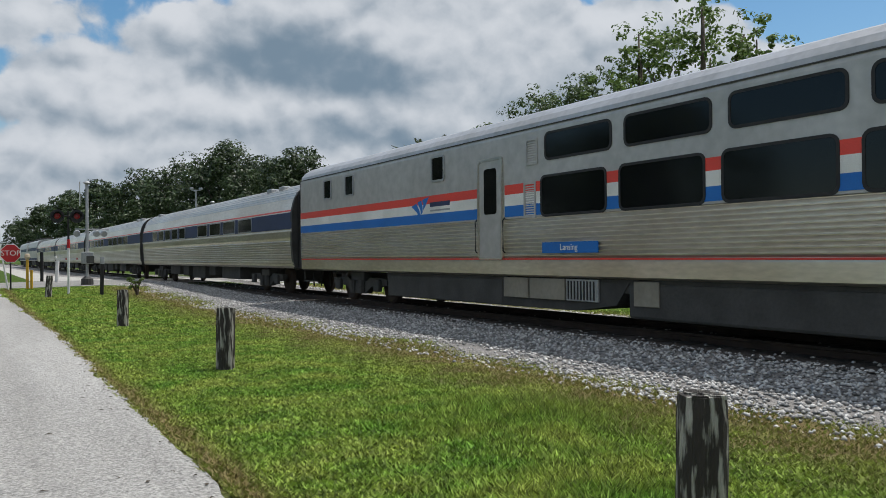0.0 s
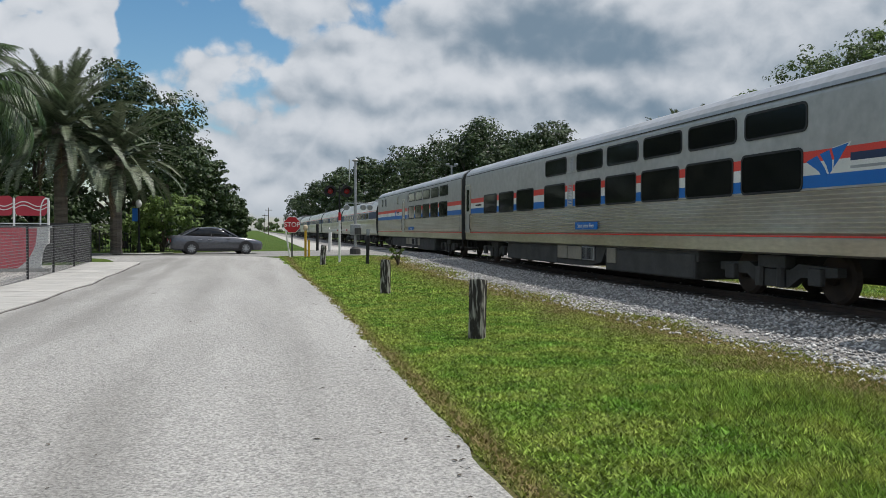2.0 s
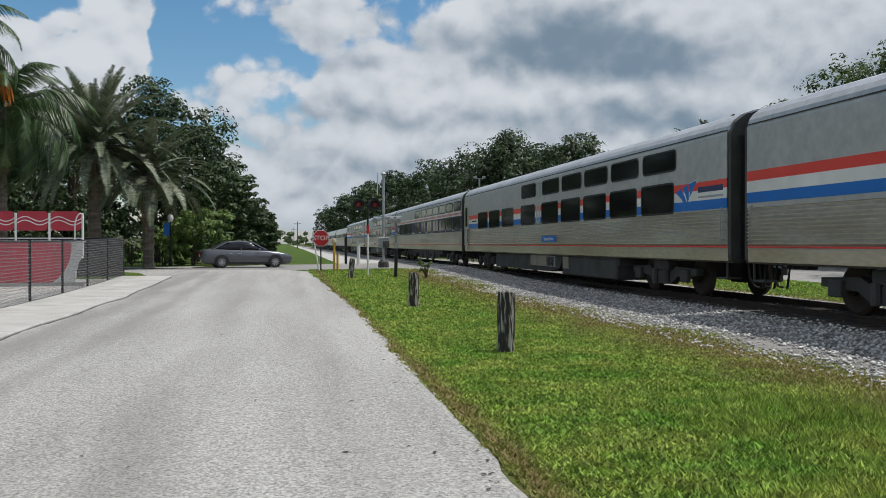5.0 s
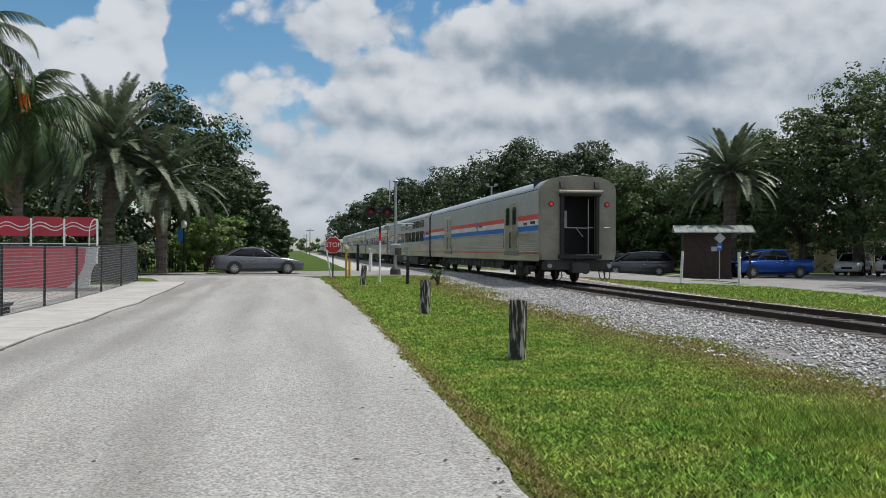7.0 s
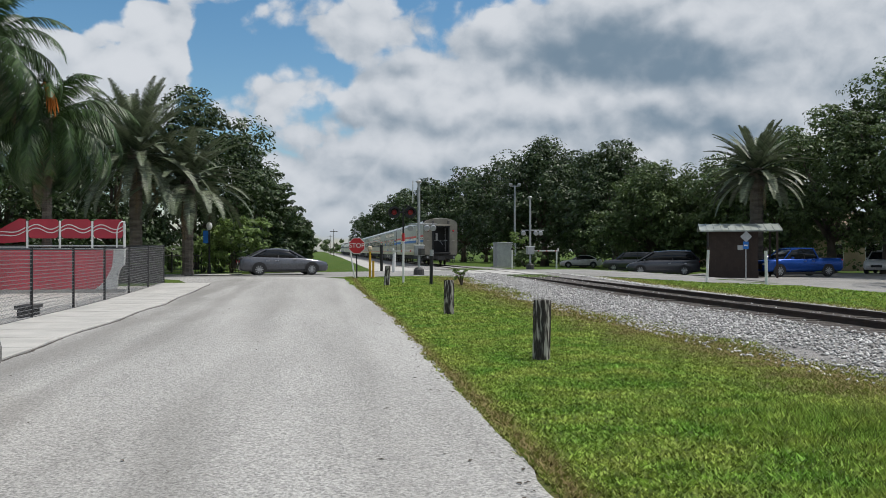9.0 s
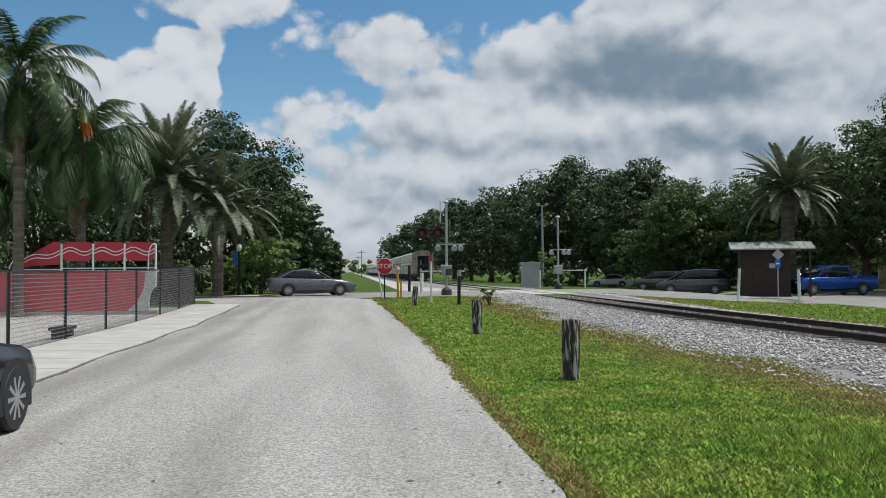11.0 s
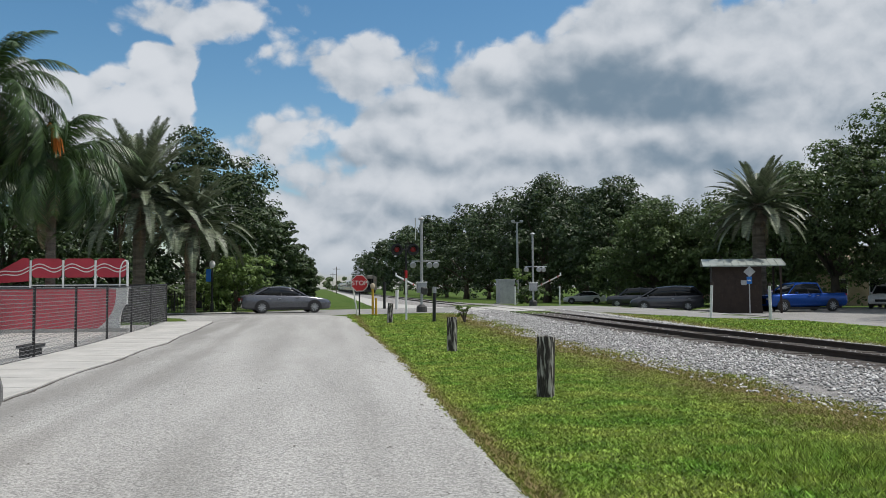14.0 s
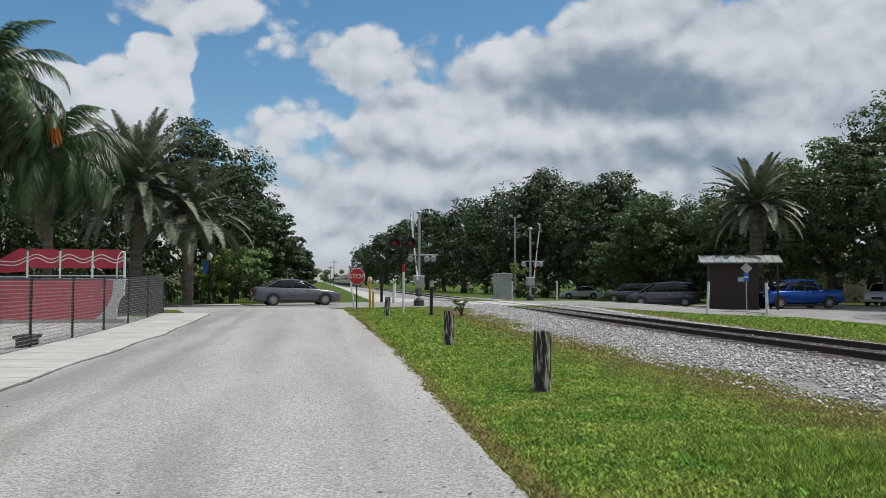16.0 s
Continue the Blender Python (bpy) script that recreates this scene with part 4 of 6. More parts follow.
    if kind == "dorm":
        for n, a, b in stripes:
            band(o0, 10.6, a, b, car, n, 1.526)
            band(11.6, o1, a, b, car, n, 1.526)
        for s in (-1, 1):
            for j in range(5):
                o = 12.8 + 2.085 * j
                window(o, o + 1.71, *lz, car, s * 1.526)
                window(o + 0.13, o + 1.84, *uz, car, s * 1.526)
        for a in (2.35, 3.9, 8.75):
            window(a, a + 0.5, 3.0, 3.5, car, -1.526, 0.03, "zinc", "small_window", 0.03)
        side_door(car, 10.7, 11.5, 1.22, 3.2)
        louvre(car, 12.25, 12.62, 1.98, 2.66)
        louvre(car, 12.32, 12.68, 2.98, 3.48)
        name_board(car, "Lansing", 12.8, 14.33, 1.31, 1.51)
        logo(car, 7.75, 2.38, 0.95)
    elif kind == "sleeper":
        for n, a, b in stripes:
            band(1.35, o1, a, b, car, n, 1.526)
        los = [3.4, 5.5, 7.65, 10.5] + [13.1 + 2.085 * j for j in range(5)]
        for s in (-1, 1):
            for o in los:
                window(o, o + 1.74, *lz, car, s * 1.526)
                if o > 10:
                    window(o + 0.1, o + 1.84, *uz, car, s * 1.526)
        side_door(car, 0.48, 1.2, 1.22, 3.25)
        louvre(car, 12.5, 12.88, 2.03, 2.70)
        louvre(car, 12.62, 12.98, 3.02, 3.52)
        logo(car, 23.3, 2.40, 1.15)
        bm = bmesh.new()
        box(bm, -1.536, -1.52, -3.0, -2.1, 2.33, 2.40)
        part("lettering_bar", bm, "black", car)
    elif kind == "striped":
        for n, a, b in (("white", 2.93, 3.02), ("red", 2.90, 2.925), ("red", 2.835, 2.86), ("navy", 2.05, 2.74), ("white", 2.76, 2.83), ("white", 1.99, 2.035), ("navy", 1.93, 1.985)):
            band(1.36, o1, a, b, car, n, 1.527)
        los = [3.1, 5.3, 7.4, 10.3, 13.0, 15.2, 17.3, 19.4, 21.5, 23.6]
        for s in (-1, 1):
            for o in los:
                window(o, o + 1.72, 2.04, 2.70, car, s * 1.526)
                part("window_bar", box(bmesh.new(), min(s * 1.52, s * 1.54), max(s * 1.52, s * 1.54), -o - 0.90, -o - 0.84, 2.04, 2.70), "black", car)
                if o > 10:
                    window(o + 0.12, o + 1.84, 3.07, 3.50, car, s * 1.526)
        side_door(car, 0.48, 1.2, 1.22, 3.25)
        logo(car, 1.75, 2.38, 0.75, True)
        part("name_plate", plate(bmesh.new(), rrect(-14.9, -12.9, 1.38, 1.56, 0.01), -1.54, -1.5), "steel", car)
        for o in (6.9, 7.5, 13.3, 13.9, 14.5, 15.1):
            part("equipment_panel", box(bmesh.new(), -1.40, -1.33, -o - 0.42, -o, 0.48, 0.76, 0.01), "skirt", car, "small dusty hatch")
        part("equipment_panel", box(bmesh.new(), -1.40, -1.33, -17.0, -16.0, 0.34, 0.86, 0.01), "skirt", car, "dusty battery box")
    else:
        for n, a, b in (("blue", 2.09, 2.30), ("white", 2.30, 2.53), ("red", 2.53, 2.73)):
            band(o0, o1, a, b, car, n, 1.526)
        for a in (5.8, 20.5):
            for j in range(2):
                side_door(car, a + j * 1.08, a + j * 1.08 + 0.98, 1.30, 3.32, "steel", (0.55, 0.93))
            part("door_sill", box(bmesh.new(), -1.56, -1.50, -a - 2.15, -a, 1.10, 1.28, 0.01), "tan", car)
        logo(car, 14.6, 2.45, 0.8)
        lettering("Baggage", 0.17, side_text(23.75, 2.415, -1.534), "black", car)
        part("lettering_bar", box(bmesh.new(), -1.536, -1.52, -25.1, -24.45, 2.36, 2.47), "black", car)
        for o in (2.2, 9.5, 16.5):
            bm = bmesh.new()
            tube(bm, [(0, -o, 4.19), (0, -o, 4.23), (0, -o, 4.265)], [0.42, 0.38, 0.20], 14)
            part("roof_vent", bm, "silver", car)
        for o in range(7, 19):
            part("rib", box(bmesh.new(), -1.42, -1.37, -o - 0.06, -o, 0.50, 0.84), "skirt", car)
        baggage_end(car, o1)
    for o, d in ((o0, 1),) + (((o1, -1),) if kind != "baggage" else ()):
        for x in (-1.05, -0.80, -0.50):
            y = -o + d * 0.06
            pts = [(x, y, 0.86), (x, y + d * 0.06, 0.52), (x + 0.05, y + d * 0.16, 0.36), (x + 0.10, y + d * 0.27, 0.34)]
            part("brake_hose", tube(bmesh.new(), pts, 0.024, 6), "black", car)
        part("grab_iron", tube(bmesh.new(), [(-1.49, -o - d * 0.18, 1.25), (-1.57, -o - d * 0.18, 1.30), (-1.57, -o - d * 0.18, 2.0), (-1.52, -o - d * 0.18, 2.05)], 0.015, 6), "zinc", car)
        part("step", box(bmesh.new(), -1.46, -1.10, min(-o - d * 0.1, -o - d * 0.5), max(-o - d * 0.1, -o - d * 0.5), 0.50, 0.54), "skirt", car)
        part("step_hanger", box(bmesh.new(), -1.45, -1.42, min(-o - d * 0.1, -o - d * 0.14), max(-o - d * 0.1, -o - d * 0.14), 0.52, 0.90), "skirt", car)
    if kind != "baggage":
        end_wall(car, o1 + 0.0, -1, "skirt")
    end_wall(car, o0 - 0.0, 1, "skirt")
    TRAIN.append((car, k))
    return car


def baggage_end(car, o):
    """The open gangway end that closes the train."""
    y = -o
    # frame with a real doorway: left, right and top pieces
    bm = bmesh.new()
    d, w = 0.30, 0.74
    for s in (-1, 1):
        pts = [(s * w, 0.95), (s * 1.47, 0.95), (s * 1.53, 1.2), (s * 1.535, 3.62), (s * 1.49, 3.80), (s * 1.40, 3.92), (s * 1.22, 4.05), (s * w, 4.18)]
        loft(bm, [[(x, y + 0.02, z) for x, z in pts], [(x * 0.985, y - d, z) for x, z in pts]])
    loft(bm, [[(-w, y + 0.02, 3.42), (w, y + 0.02, 3.42), (w, y + 0.02, 4.18), (0, y + 0.02, 4.25), (-w, y + 0.02, 4.18)],
              [(-w, y - d, 3.42), (w, y - d, 3.42), (w, y - d, 4.15), (0, y - d, 4.21), (-w, y - d, 4.15)]])
    part("end_frame", bm, "tan", car, "grimy tan end wall")
    bm = bmesh.new()
    for s in (-1, 1):
        box(bm, min(s * 0.78, s * 0.64), max(s * 0.78, s * 0.64), y - 0.46, y - 0.28, 1.12, 3.50, 0.02)
    box(bm, -0.82, 0.82, y - 0.55, y - 0.28, 3.40, 3.56, 0.03)
    box(bm, -0.85, 0.85, y - 0.56, y - 0.24, 0.98, 1.16, 0.03)
    part("gangway_frame", bm, "black", car, "black gangway frame")
    tube_bm = tube(bmesh.new(), [(-0.88, y - 0.50, 3.56), (0.88, y - 0.50, 3.56)], 0.075, 10)
    part("gangway_roller", tube_bm, "tan", car)
    # car-wide inner door wall, its black standing in for the shaded vestibule
    bm = bmesh.new()
    box(bm, -1.48, 1.48, y + 0.80, y + 0.86, 0.9, 4.1)
    part("shaded_vestibule_door", bm, "black", car, "inner door wall, black for the vestibule's shade")
    bm = bmesh.new()
    box(bm, -0.30, -0.12, y + 0.76, y + 0.79, 2.25, 2.9)
    part("door_window", bm, "silver", car)
    bm = bmesh.new()
    tube(bm, [(-0.62, y - 0.20, 2.20), (0.30, y - 0.20, 2.18), (0.62, y - 0.20, 2.22)], 0.022, 6)
    tube(bm, [(0.42, y - 0.18, 1.2), (0.42, y - 0.18, 3.3)], 0.020, 6)
    tube(bm, [(-0.10, y - 0.2, 2.2), (0.20, y - 0.2, 1.85)], 0.016, 6)
    part("safety_bar", bm, "zinc", car, "pale safety bar across the doorway")
    for s in (-1, 1):
        part("marker_light", tube(bmesh.new(), [(s * 1.13, y - d, 3.10), (s * 1.13, y - d - 0.07, 3.10)], [0.075, 0.058], 14), "tailred", car, "glowing red marker lamp")
        part("marker_rim", tube(bmesh.new(), [(s * 1.13, y - d + 0.01, 3.10), (s * 1.13, y - d - 0.04, 3.10)], 0.105, 14), "skirt", car)
        bm = bmesh.new()
        loft(bm, [[(s * 0.60, y - d, 3.72), (s * 0.80, y - d, 3.72), (s * 0.80, y - d, 3.98), (s * 0.60, y - d, 4.02)], [(s * 0.62, y - d - 0.14, 3.72), (s * 0.78, y - d - 0.14, 3.72), (s * 0.78, y - d - 0.05, 3.96), (s * 0.62, y - d - 0.05, 3.98)]])
        part("lamp_housing", bm, "skirt", car)
        part("handhold", tube(bmesh.new(), [(s * 1.0, y - d - 0.05, 2.2), (s * 1.25, y - d - 0.05, 2.2)], 0.016, 6), "steel", car)
        part("jumper_socket", tube(bmesh.new(), [(s * 1.2, y - d - 0.02, 0.72), (s * 1.2, y - d - 0.12, 0.72)], 0.085, 10), "zinc", car)
    bm = bmesh.new()
    box(bm, -1.3, 1.3, y - 0.25, y + 0.3, 0.55, 0.98, 0.03)
    box(bm, -0.35, 0.35, y - 0.55, y, 0.45, 0.85, 0.03)
    part("buffer_beam", bm, "skirt", car)
    for x in (-0.95, 0.8, 1.0):
        pts = [(x, y - 0.3, 0.6), (x + 0.02, y - 0.36, 0.30), (x + 0.12, y - 0.38, 0.16), (x + 0.24, y - 0.36, 0.28), (x + 0.25, y - 0.32, 0.55)]
        part("brake_hose", tube(bmesh.new(), pts, 0.022, 6), "black", car)


def low_car(k, label, accent):
    car = thing("passenger_car", Matrix(), label, "train car", "cars of the train")
    o0, o1 = 0.40, PITCH - 0.40
    shell("body", LOW_SIDE, -o0, -o1, "steel", car, "fluted stainless steel tube body")
    shell("roof", [(1.44, 3.03)] + LOW_ROOF[1:], -o0 - 0.01, -o1 + 0.01, "steel", car)
    bm = bmesh.new()
    for s in (-1, 1):
        for x, z in ((1.40, 3.22), (1.35, 3.31), (1.30, 3.40), (1.21, 3.49), (1.12, 3.58), (0.98, 3.655)):
            tube(bm, [(s * x, -o0, z), (s * x, -o1, z)], 0.012, 4)
    part("roof_flutes", bm, "roof", car)
    for s in (-1, 1):
        def leaf(z0, z1, mat, name, p0=o0, p1=o1):
            xs = [np.interp(z, [q[1] for q in LOW_SIDE[-4:]], [q[0] for q in LOW_SIDE[-4:]]) for z in (z0, z1)]
            ring = [(s * (xs[0] - 0.02), z0), (s * (xs[0] + 0.006), z0), (s * (xs[1] + 0.006), z1), (s * (xs[1] - 0.02), z1)]
            part(name, loft(bmesh.new(), [[(x, y, z) for x, z in ring] for y in (-p0, -p1)]), mat, car)
        leaf(2.20, 2.74, accent, "colour_band")
        leaf(2.12, 2.17, "white", "stripe")
        leaf(2.78, 2.83, "red", "stripe")
        los = [3.4, 5.0, 6.6, 8.2, 9.8, 13.4, 15.5, 17.6, 19.7]
        for o in los:
            window(o, o + (1.15 if o < 12 else 1.6), 2.24, 2.70, car, s * 1.552, 0.06, "zinc", t=0.012)
    band(o0, o1, 0.99, 1.03, car, "red", 1.462, "pinstripe")
    for o in (4.0, 21.95):
        truck(car, o)
    for o, s in ((o0, 1), (o1, -1)):
        diaphragm(car, o, s, 3.3, 1.36)
        coupler(car, o, s)
    for o, s in ((o0 + 0.1, 1), (o1 - 0.1, -1)):
        half = LOW_SIDE[::8] + [(1.46, 3.05)] + LOW_ROOF[1:]
        shell("end_wall", [(x * 1.012, z) for x, z in half], -o, -o + s * 0.14, "skirt", car)
    for a, b, z in ((6.5, 8.6, .45), (9.3, 10.4, .40), (11.2, 13.5, .34), (14.2, 15.2, .5), (16.3, 18.8, .40)):
        part("equipment_box", box(bmesh.new(), -1.25, 1.25, -b, -a, z, 0.95, 0.03), "skirt", car)
    for o in (21.6, 22.9, 2.4):
        part("roof_vent", box(bmesh.new(), -1.05, -0.75, -o - 0.5, -o, 3.60, 3.78, 0.04), "zinc", car)
    logo(car, 22.6, 2.5, 0.55, True)
    TRAIN.append((car, k))
    return car


def locomotive(k_len, label):
    """A boxy monocoque diesel; nose to the front."""
    car = thing("locomotive", Matrix(), label, "locomotive", "locomotives of the train")
    L = 21.0
    half = [(1.45, 1.0), (1.50, 1.1), (1.50, 3.1), (1.30, 3.75), (0.9, 4.05), (0.0, 4.2)]
    ring = [(-x, z) for x, z in half] + [(x, z) for x, z in reversed(half) if x > 0.001]
    nose = [(x * 0.9, min(z, 2.6 + (z - 1) * 0.1)) for x, z in ring]
    part("body", loft(bmesh.new(), [[(x, -0.6, z) for x, z in nose], [(x, -2.4, z) for x, z in ring], [(x, -L + 0.3, z) for x, z in ring]]), "silver", car)
    band(2.6, L - 0.5, 2.5, 2.95, car, "navy", 1.502)
    band(2.6, L - 0.5, 1.1, 1.45, car, "navy", 1.502)
    bm = box(bmesh.new(), -1.2, 1.2, -14, -7, 0.35, 1.02, 0.06)
    part("fuel_tank", bm, "skirt", car)
    bm = bmesh.new()
    for o in (9, 12, 15.5, 18.3):
        box(bm, -0.8, 0.8, -o - 1.0, -o + 1.0, 4.1, 4.32, 0.05)
    part("roof_fan", bm, "skirt", car)
    for a in (3.2, 5.0):
        window(a, a + 0.8, 2.6, 3.1, car, -1.505, 0.05)
    for o in (3.6, 17.4):
        truck(car, o)
    TRAIN.append((car, k_len))
    return car


def build_train():
    tall_car(0, "stainless car with two rows of dark windows and tricolour stripes", "dorm")
    a = tall_car(1, "stainless sleeping car with tricolour stripes and blue name board", "sleeper")
    name_board(a, "Saint Johns River", 13.1, 14.66, 1.33, 1.54)
    tall_car(2, "older stainless sleeping car with navy window band and thin red stripes", "striped")
    b = tall_car(3, "stainless sleeping car with tricolour stripes and a deep blue name board", "sleeper")
    name_board(b, "Savannah River", 13.1, 14.66, 1.33, 1.54)
    tall_car(4, "stainless baggage car with open gangway and red marker lamps", "baggage")
    for j, acc in ((1, "navy"), (2, "navy"), (3, "navy"), (4, "navy")):
        low_car(-j, "low round-sided stainless coach with a navy window band", acc)
    locomotive(-4 - 21.3 / PITCH, "silver and navy diesel locomotive behind the leader")
    locomotive(-4 - 42.6 / PITCH, "silver and navy diesel locomotive at the head")


build_train()


# ---- trees ----
def leaf_mesh(name, centres, radii, count, size, seed, squash=0.75, droop=0.0, tuft=0.30, per=34):
    """Leaves in tufts on the shells of overlapping lobes, with gaps between the tufts and a thin dark inside."""
    rng = np.random.default_rng(seed)
    centres, radii = np.array(centres, float), np.array(radii, float)
    nt = max(count // per, 6)
    pick = rng.choice(len(radii), nt, p=radii ** 2 / np.sum(radii ** 2))
    d = rng.normal(size=(nt, 3)) + [0, 0, 0.25]
    d /= np.linalg.norm(d, axis=1)[:, None]
    lump = 1 + 0.20 * np.sin(d[:, 0] * 7 + pick) * np.sin(d[:, 1] * 6 + pick * 2)
    deep = np.where(rng.random(nt) < 0.25, rng.uniform(0.35, 0.8, nt), rng.uniform(0.86, 1.08, nt))
    tc = centres[pick] + d * (radii[pick] * lump * deep)[:, None] * [1, 1, squash]
    tc[:, 2] -= droop * rng.random(nt) ** 3
    tr = radii[pick] * tuft * rng.uniform(0.55, 1.35, nt)
    own = np.repeat(np.arange(nt), per)
    n = len(own)
    e = rng.normal(size=(n, 3)) + [0, 0, 0.35]
    e /= np.linalg.norm(e, axis=1)[:, None]
    p = tc[own] + e * (tr[own] * rng.uniform(0.3, 1.0, n) ** 0.5)[:, None] * [1.1, 1.1, 0.62]
    nrm = e * 0.8 + d[own] * 0.45 + rng.normal(scale=0.42, size=(n, 3)) + [0, 0, 0.45]
    nrm /= np.linalg.norm(nrm, axis=1)[:, None]
    t = np.cross(nrm, rng.normal(size=(n, 3)))
    t /= np.linalg.norm(t, axis=1)[:, None]
    b = np.cross(nrm, t)
    s = size * rng.uniform(0.5, 1.3, n)[:, None]
    V = np.stack([p - t * s, p - b * s * 0.55 + nrm * s * 0.15, p + t * s, p + b * s * 0.55 - nrm * s * 0.1], 1)
    F = np.arange(n * 4).reshape(n, 4)
    me = bpy.data.meshes.new(name)
    fill_mesh(me, V.reshape(-1, 3), F)
    return me


def oak(x, y, h, r, seed, label, n=11000, size=0.20, mat="leaf", low=0.22, lobes=17, group="broadleaf trees"):
    rng = random.Random(seed)
    tr = thing("oak_tree", pose(x, y, gz(y, x) - 0.05, 0, 0, 0), label, "tree", group)
    cs, rs = [], []
    for k in range(lobes):
        a = k * 2.4 + rng.uniform(-0.4, 0.4)
        u = (k + 0.5) / lobes
        zz = h * (low + (0.86 - low) * u)
        rad = r * math.sqrt(max(0.05, 1 - (2 * (u - 0.42)) ** 2 * 0.8)) * rng.uniform(0.45, 0.85)
        cs.append((rad * math.cos(a), rad * math.sin(a), zz))
        rs.append(rng.uniform(0.26, 0.44) * r)
    cs.append((0, 0, h - 0.35 * r)), rs.append(0.42 * r)
    me = leaf_mesh("crown", cs, rs, n, size, seed, droop=0.12 * h)
    me.materials.append(M[mat])
    new("crown", me).parent = tr
    bm = bmesh.new()
    w = 0.028 * h
    fork = h * low * 0.95
    tube(bm, [(0, 0, 0), (0.02 * h * 0.3, 0, fork * 0.5), (0.03, 0.03, fork)], [w * 1.35, w, w * 0.9], 9)
    for c in cs[::2]:
        m = (c[0] * 0.45, c[1] * 0.45, fork + (c[2] - fork) * 0.55)
        tube(bm, [(0, 0, fork * 0.9), m, (c[0] * 0.95, c[1] * 0.95, c[2])], [w * 0.55, w * 0.3, w * 0.1], 6)
    part("trunk", bm, "bark", tr, smooth=True)
    return tr


def frond_mesh(length, arch, leaflets, width, seed, hang=0.3, up=0.5, blade=0.017):
    """One feathered palm leaf along +x, rooted at the origin."""
    rng = np.random.default_rng(seed)
    n = 12
    pts = []
    ang = up
    p = np.array([0.0, 0.0, 0.0])
    for i in range(n + 1):
        pts.append(p.copy())
        p = p + (length / n) * np.array([math.cos(ang), 0, math.sin(ang)])
        ang -= arch / n * (0.6 + 0.8 * i / n)
    pts = np.array(pts)
    V, F = [], []
    for i in range(n):
        w0, w1 = 0.035 * (1 - i / n) + 0.006, 0.035 * (1 - (i + 1) / n) + 0.006
        k = len(V)
        V += [pts[i] + [0, -w0, 0], pts[i] + [0, w0, 0], pts[i + 1] + [0, w1, 0], pts[i + 1] + [0, -w1, 0]]
        F.append((k, k + 1, k + 2, k + 3))
    for j in range(leaflets):
        u = 0.12 + 0.88 * (j + 0.5) / leaflets
        i = min(int(u * n), n - 1)
        f = u * n - i
        q = pts[i] + (pts[i + 1] - pts[i]) * f
        d = pts[i + 1] - pts[i]
        d = d / np.linalg.norm(d)
        ll = width * math.sin(math.pi * min(1, u * 0.85 + 0.12)) * rng.uniform(0.8, 1.15) + 0.08
        for s in (-1, 1):
            out = d * 0.55 + np.array([0, s * 0.85, 0.30 - hang * rng.uniform(0.5, 1.3)])
            out /= np.linalg.norm(out)
            mid = q + out * ll * 0.55
            tip = q + out * ll + np.array([0, 0, -hang * ll * 0.7])
            wv = d * blade * rng.uniform(0.7, 1.3)
            k = len(V)
            V += [q - wv, q + wv, mid + wv * 0.8, tip, mid - wv * 0.8]
            F.append((k, k + 1, k + 2, k + 4))
            F.append((k + 4, k + 2, k + 3, k + 3))
    tri = [t for f in F for t in ((f[0], f[1], f[2]), (f[0], f[2], f[3])) if len(set(t)) == 3]
    me = bpy.data.meshes.new("frond")
    fill_mesh(me, np.array(V), np.array(tri))
    return me


def palm(x, y, h, label, seed, length=3.6, count=42, arch=1.7, width=0.55, hang=0.3, trunk_r=0.24, spread=(-35, 80), dry=4, bulge=1.0, lean=0.0, mat="frond", blade=0.017):
    rng = random.Random(seed)
    pl = thing("palm_tree", pose(x, y, gz(y, x) - 0.05), label, "palm", "palm trees")
    bm = bmesh.new()
    seg = 26
    pts = [(lean * (i / seg) ** 2 * h, 0, h * i / seg) for i in range(seg + 1)]
    tube(bm, pts, [trunk_r * (1.35 if i == 0 else 1.0 + 0.10 * (i % 2) + (0.35 * bulge if i > seg - 5 else 0)) for i in range(seg + 1)], 10)
    part("trunk", bm, "palmbark", pl)
    kinds = [frond_mesh(length, arch * a, 74, width, seed + i, hang, blade=blade) for i, a in enumerate((0.7, 1.0, 1.3))]
    for me in kinds:
        me.materials.append(M[mat])
    dead = frond_mesh(length * 0.8, 1.1, 40, width * 0.8, seed + 9, 0.9, 0.0)
    dead.materials.append(M["frond_dry"])
    top = pts[-1]
    for i in range(count):
        u = (i + 0.5) / count
        pitch = spread[1] + (spread[0] - spread[1]) * u ** 0.8 + rng.uniform(-7, 7)
        az = i * 137.5 + rng.uniform(-14, 14)
        me = kinds[0 if u < 0.3 else 1 if u < 0.7 else 2]
        ob = new("frond", me)
        ob.parent = pl
        s = rng.uniform(0.85, 1.1) * (0.8 if u < 0.12 else 1)
        ob.matrix_local = Matrix.Translation((top[0], 0, top[2] - 0.5 * u)) @ Matrix.Rotation(radians(az), 4, "Z") @ Matrix.Rotation(radians(-pitch + 28), 4, "Y") @ Matrix.Scale(s, 4)
    for i in range(dry):
        ob = new("dry_frond", dead)
        ob.parent = pl
        ob.matrix_local = Matrix.Translation((top[0], 0, top[2] - 0.6)) @ Matrix.Rotation(radians(i * 83 + seed * 40), 4, "Z") @ Matrix.Rotation(radians(50 + rng.uniform(-12, 18)), 4, "Y") @ Matrix.Scale(rng.uniform(0.7, 1), 4)
    return pl


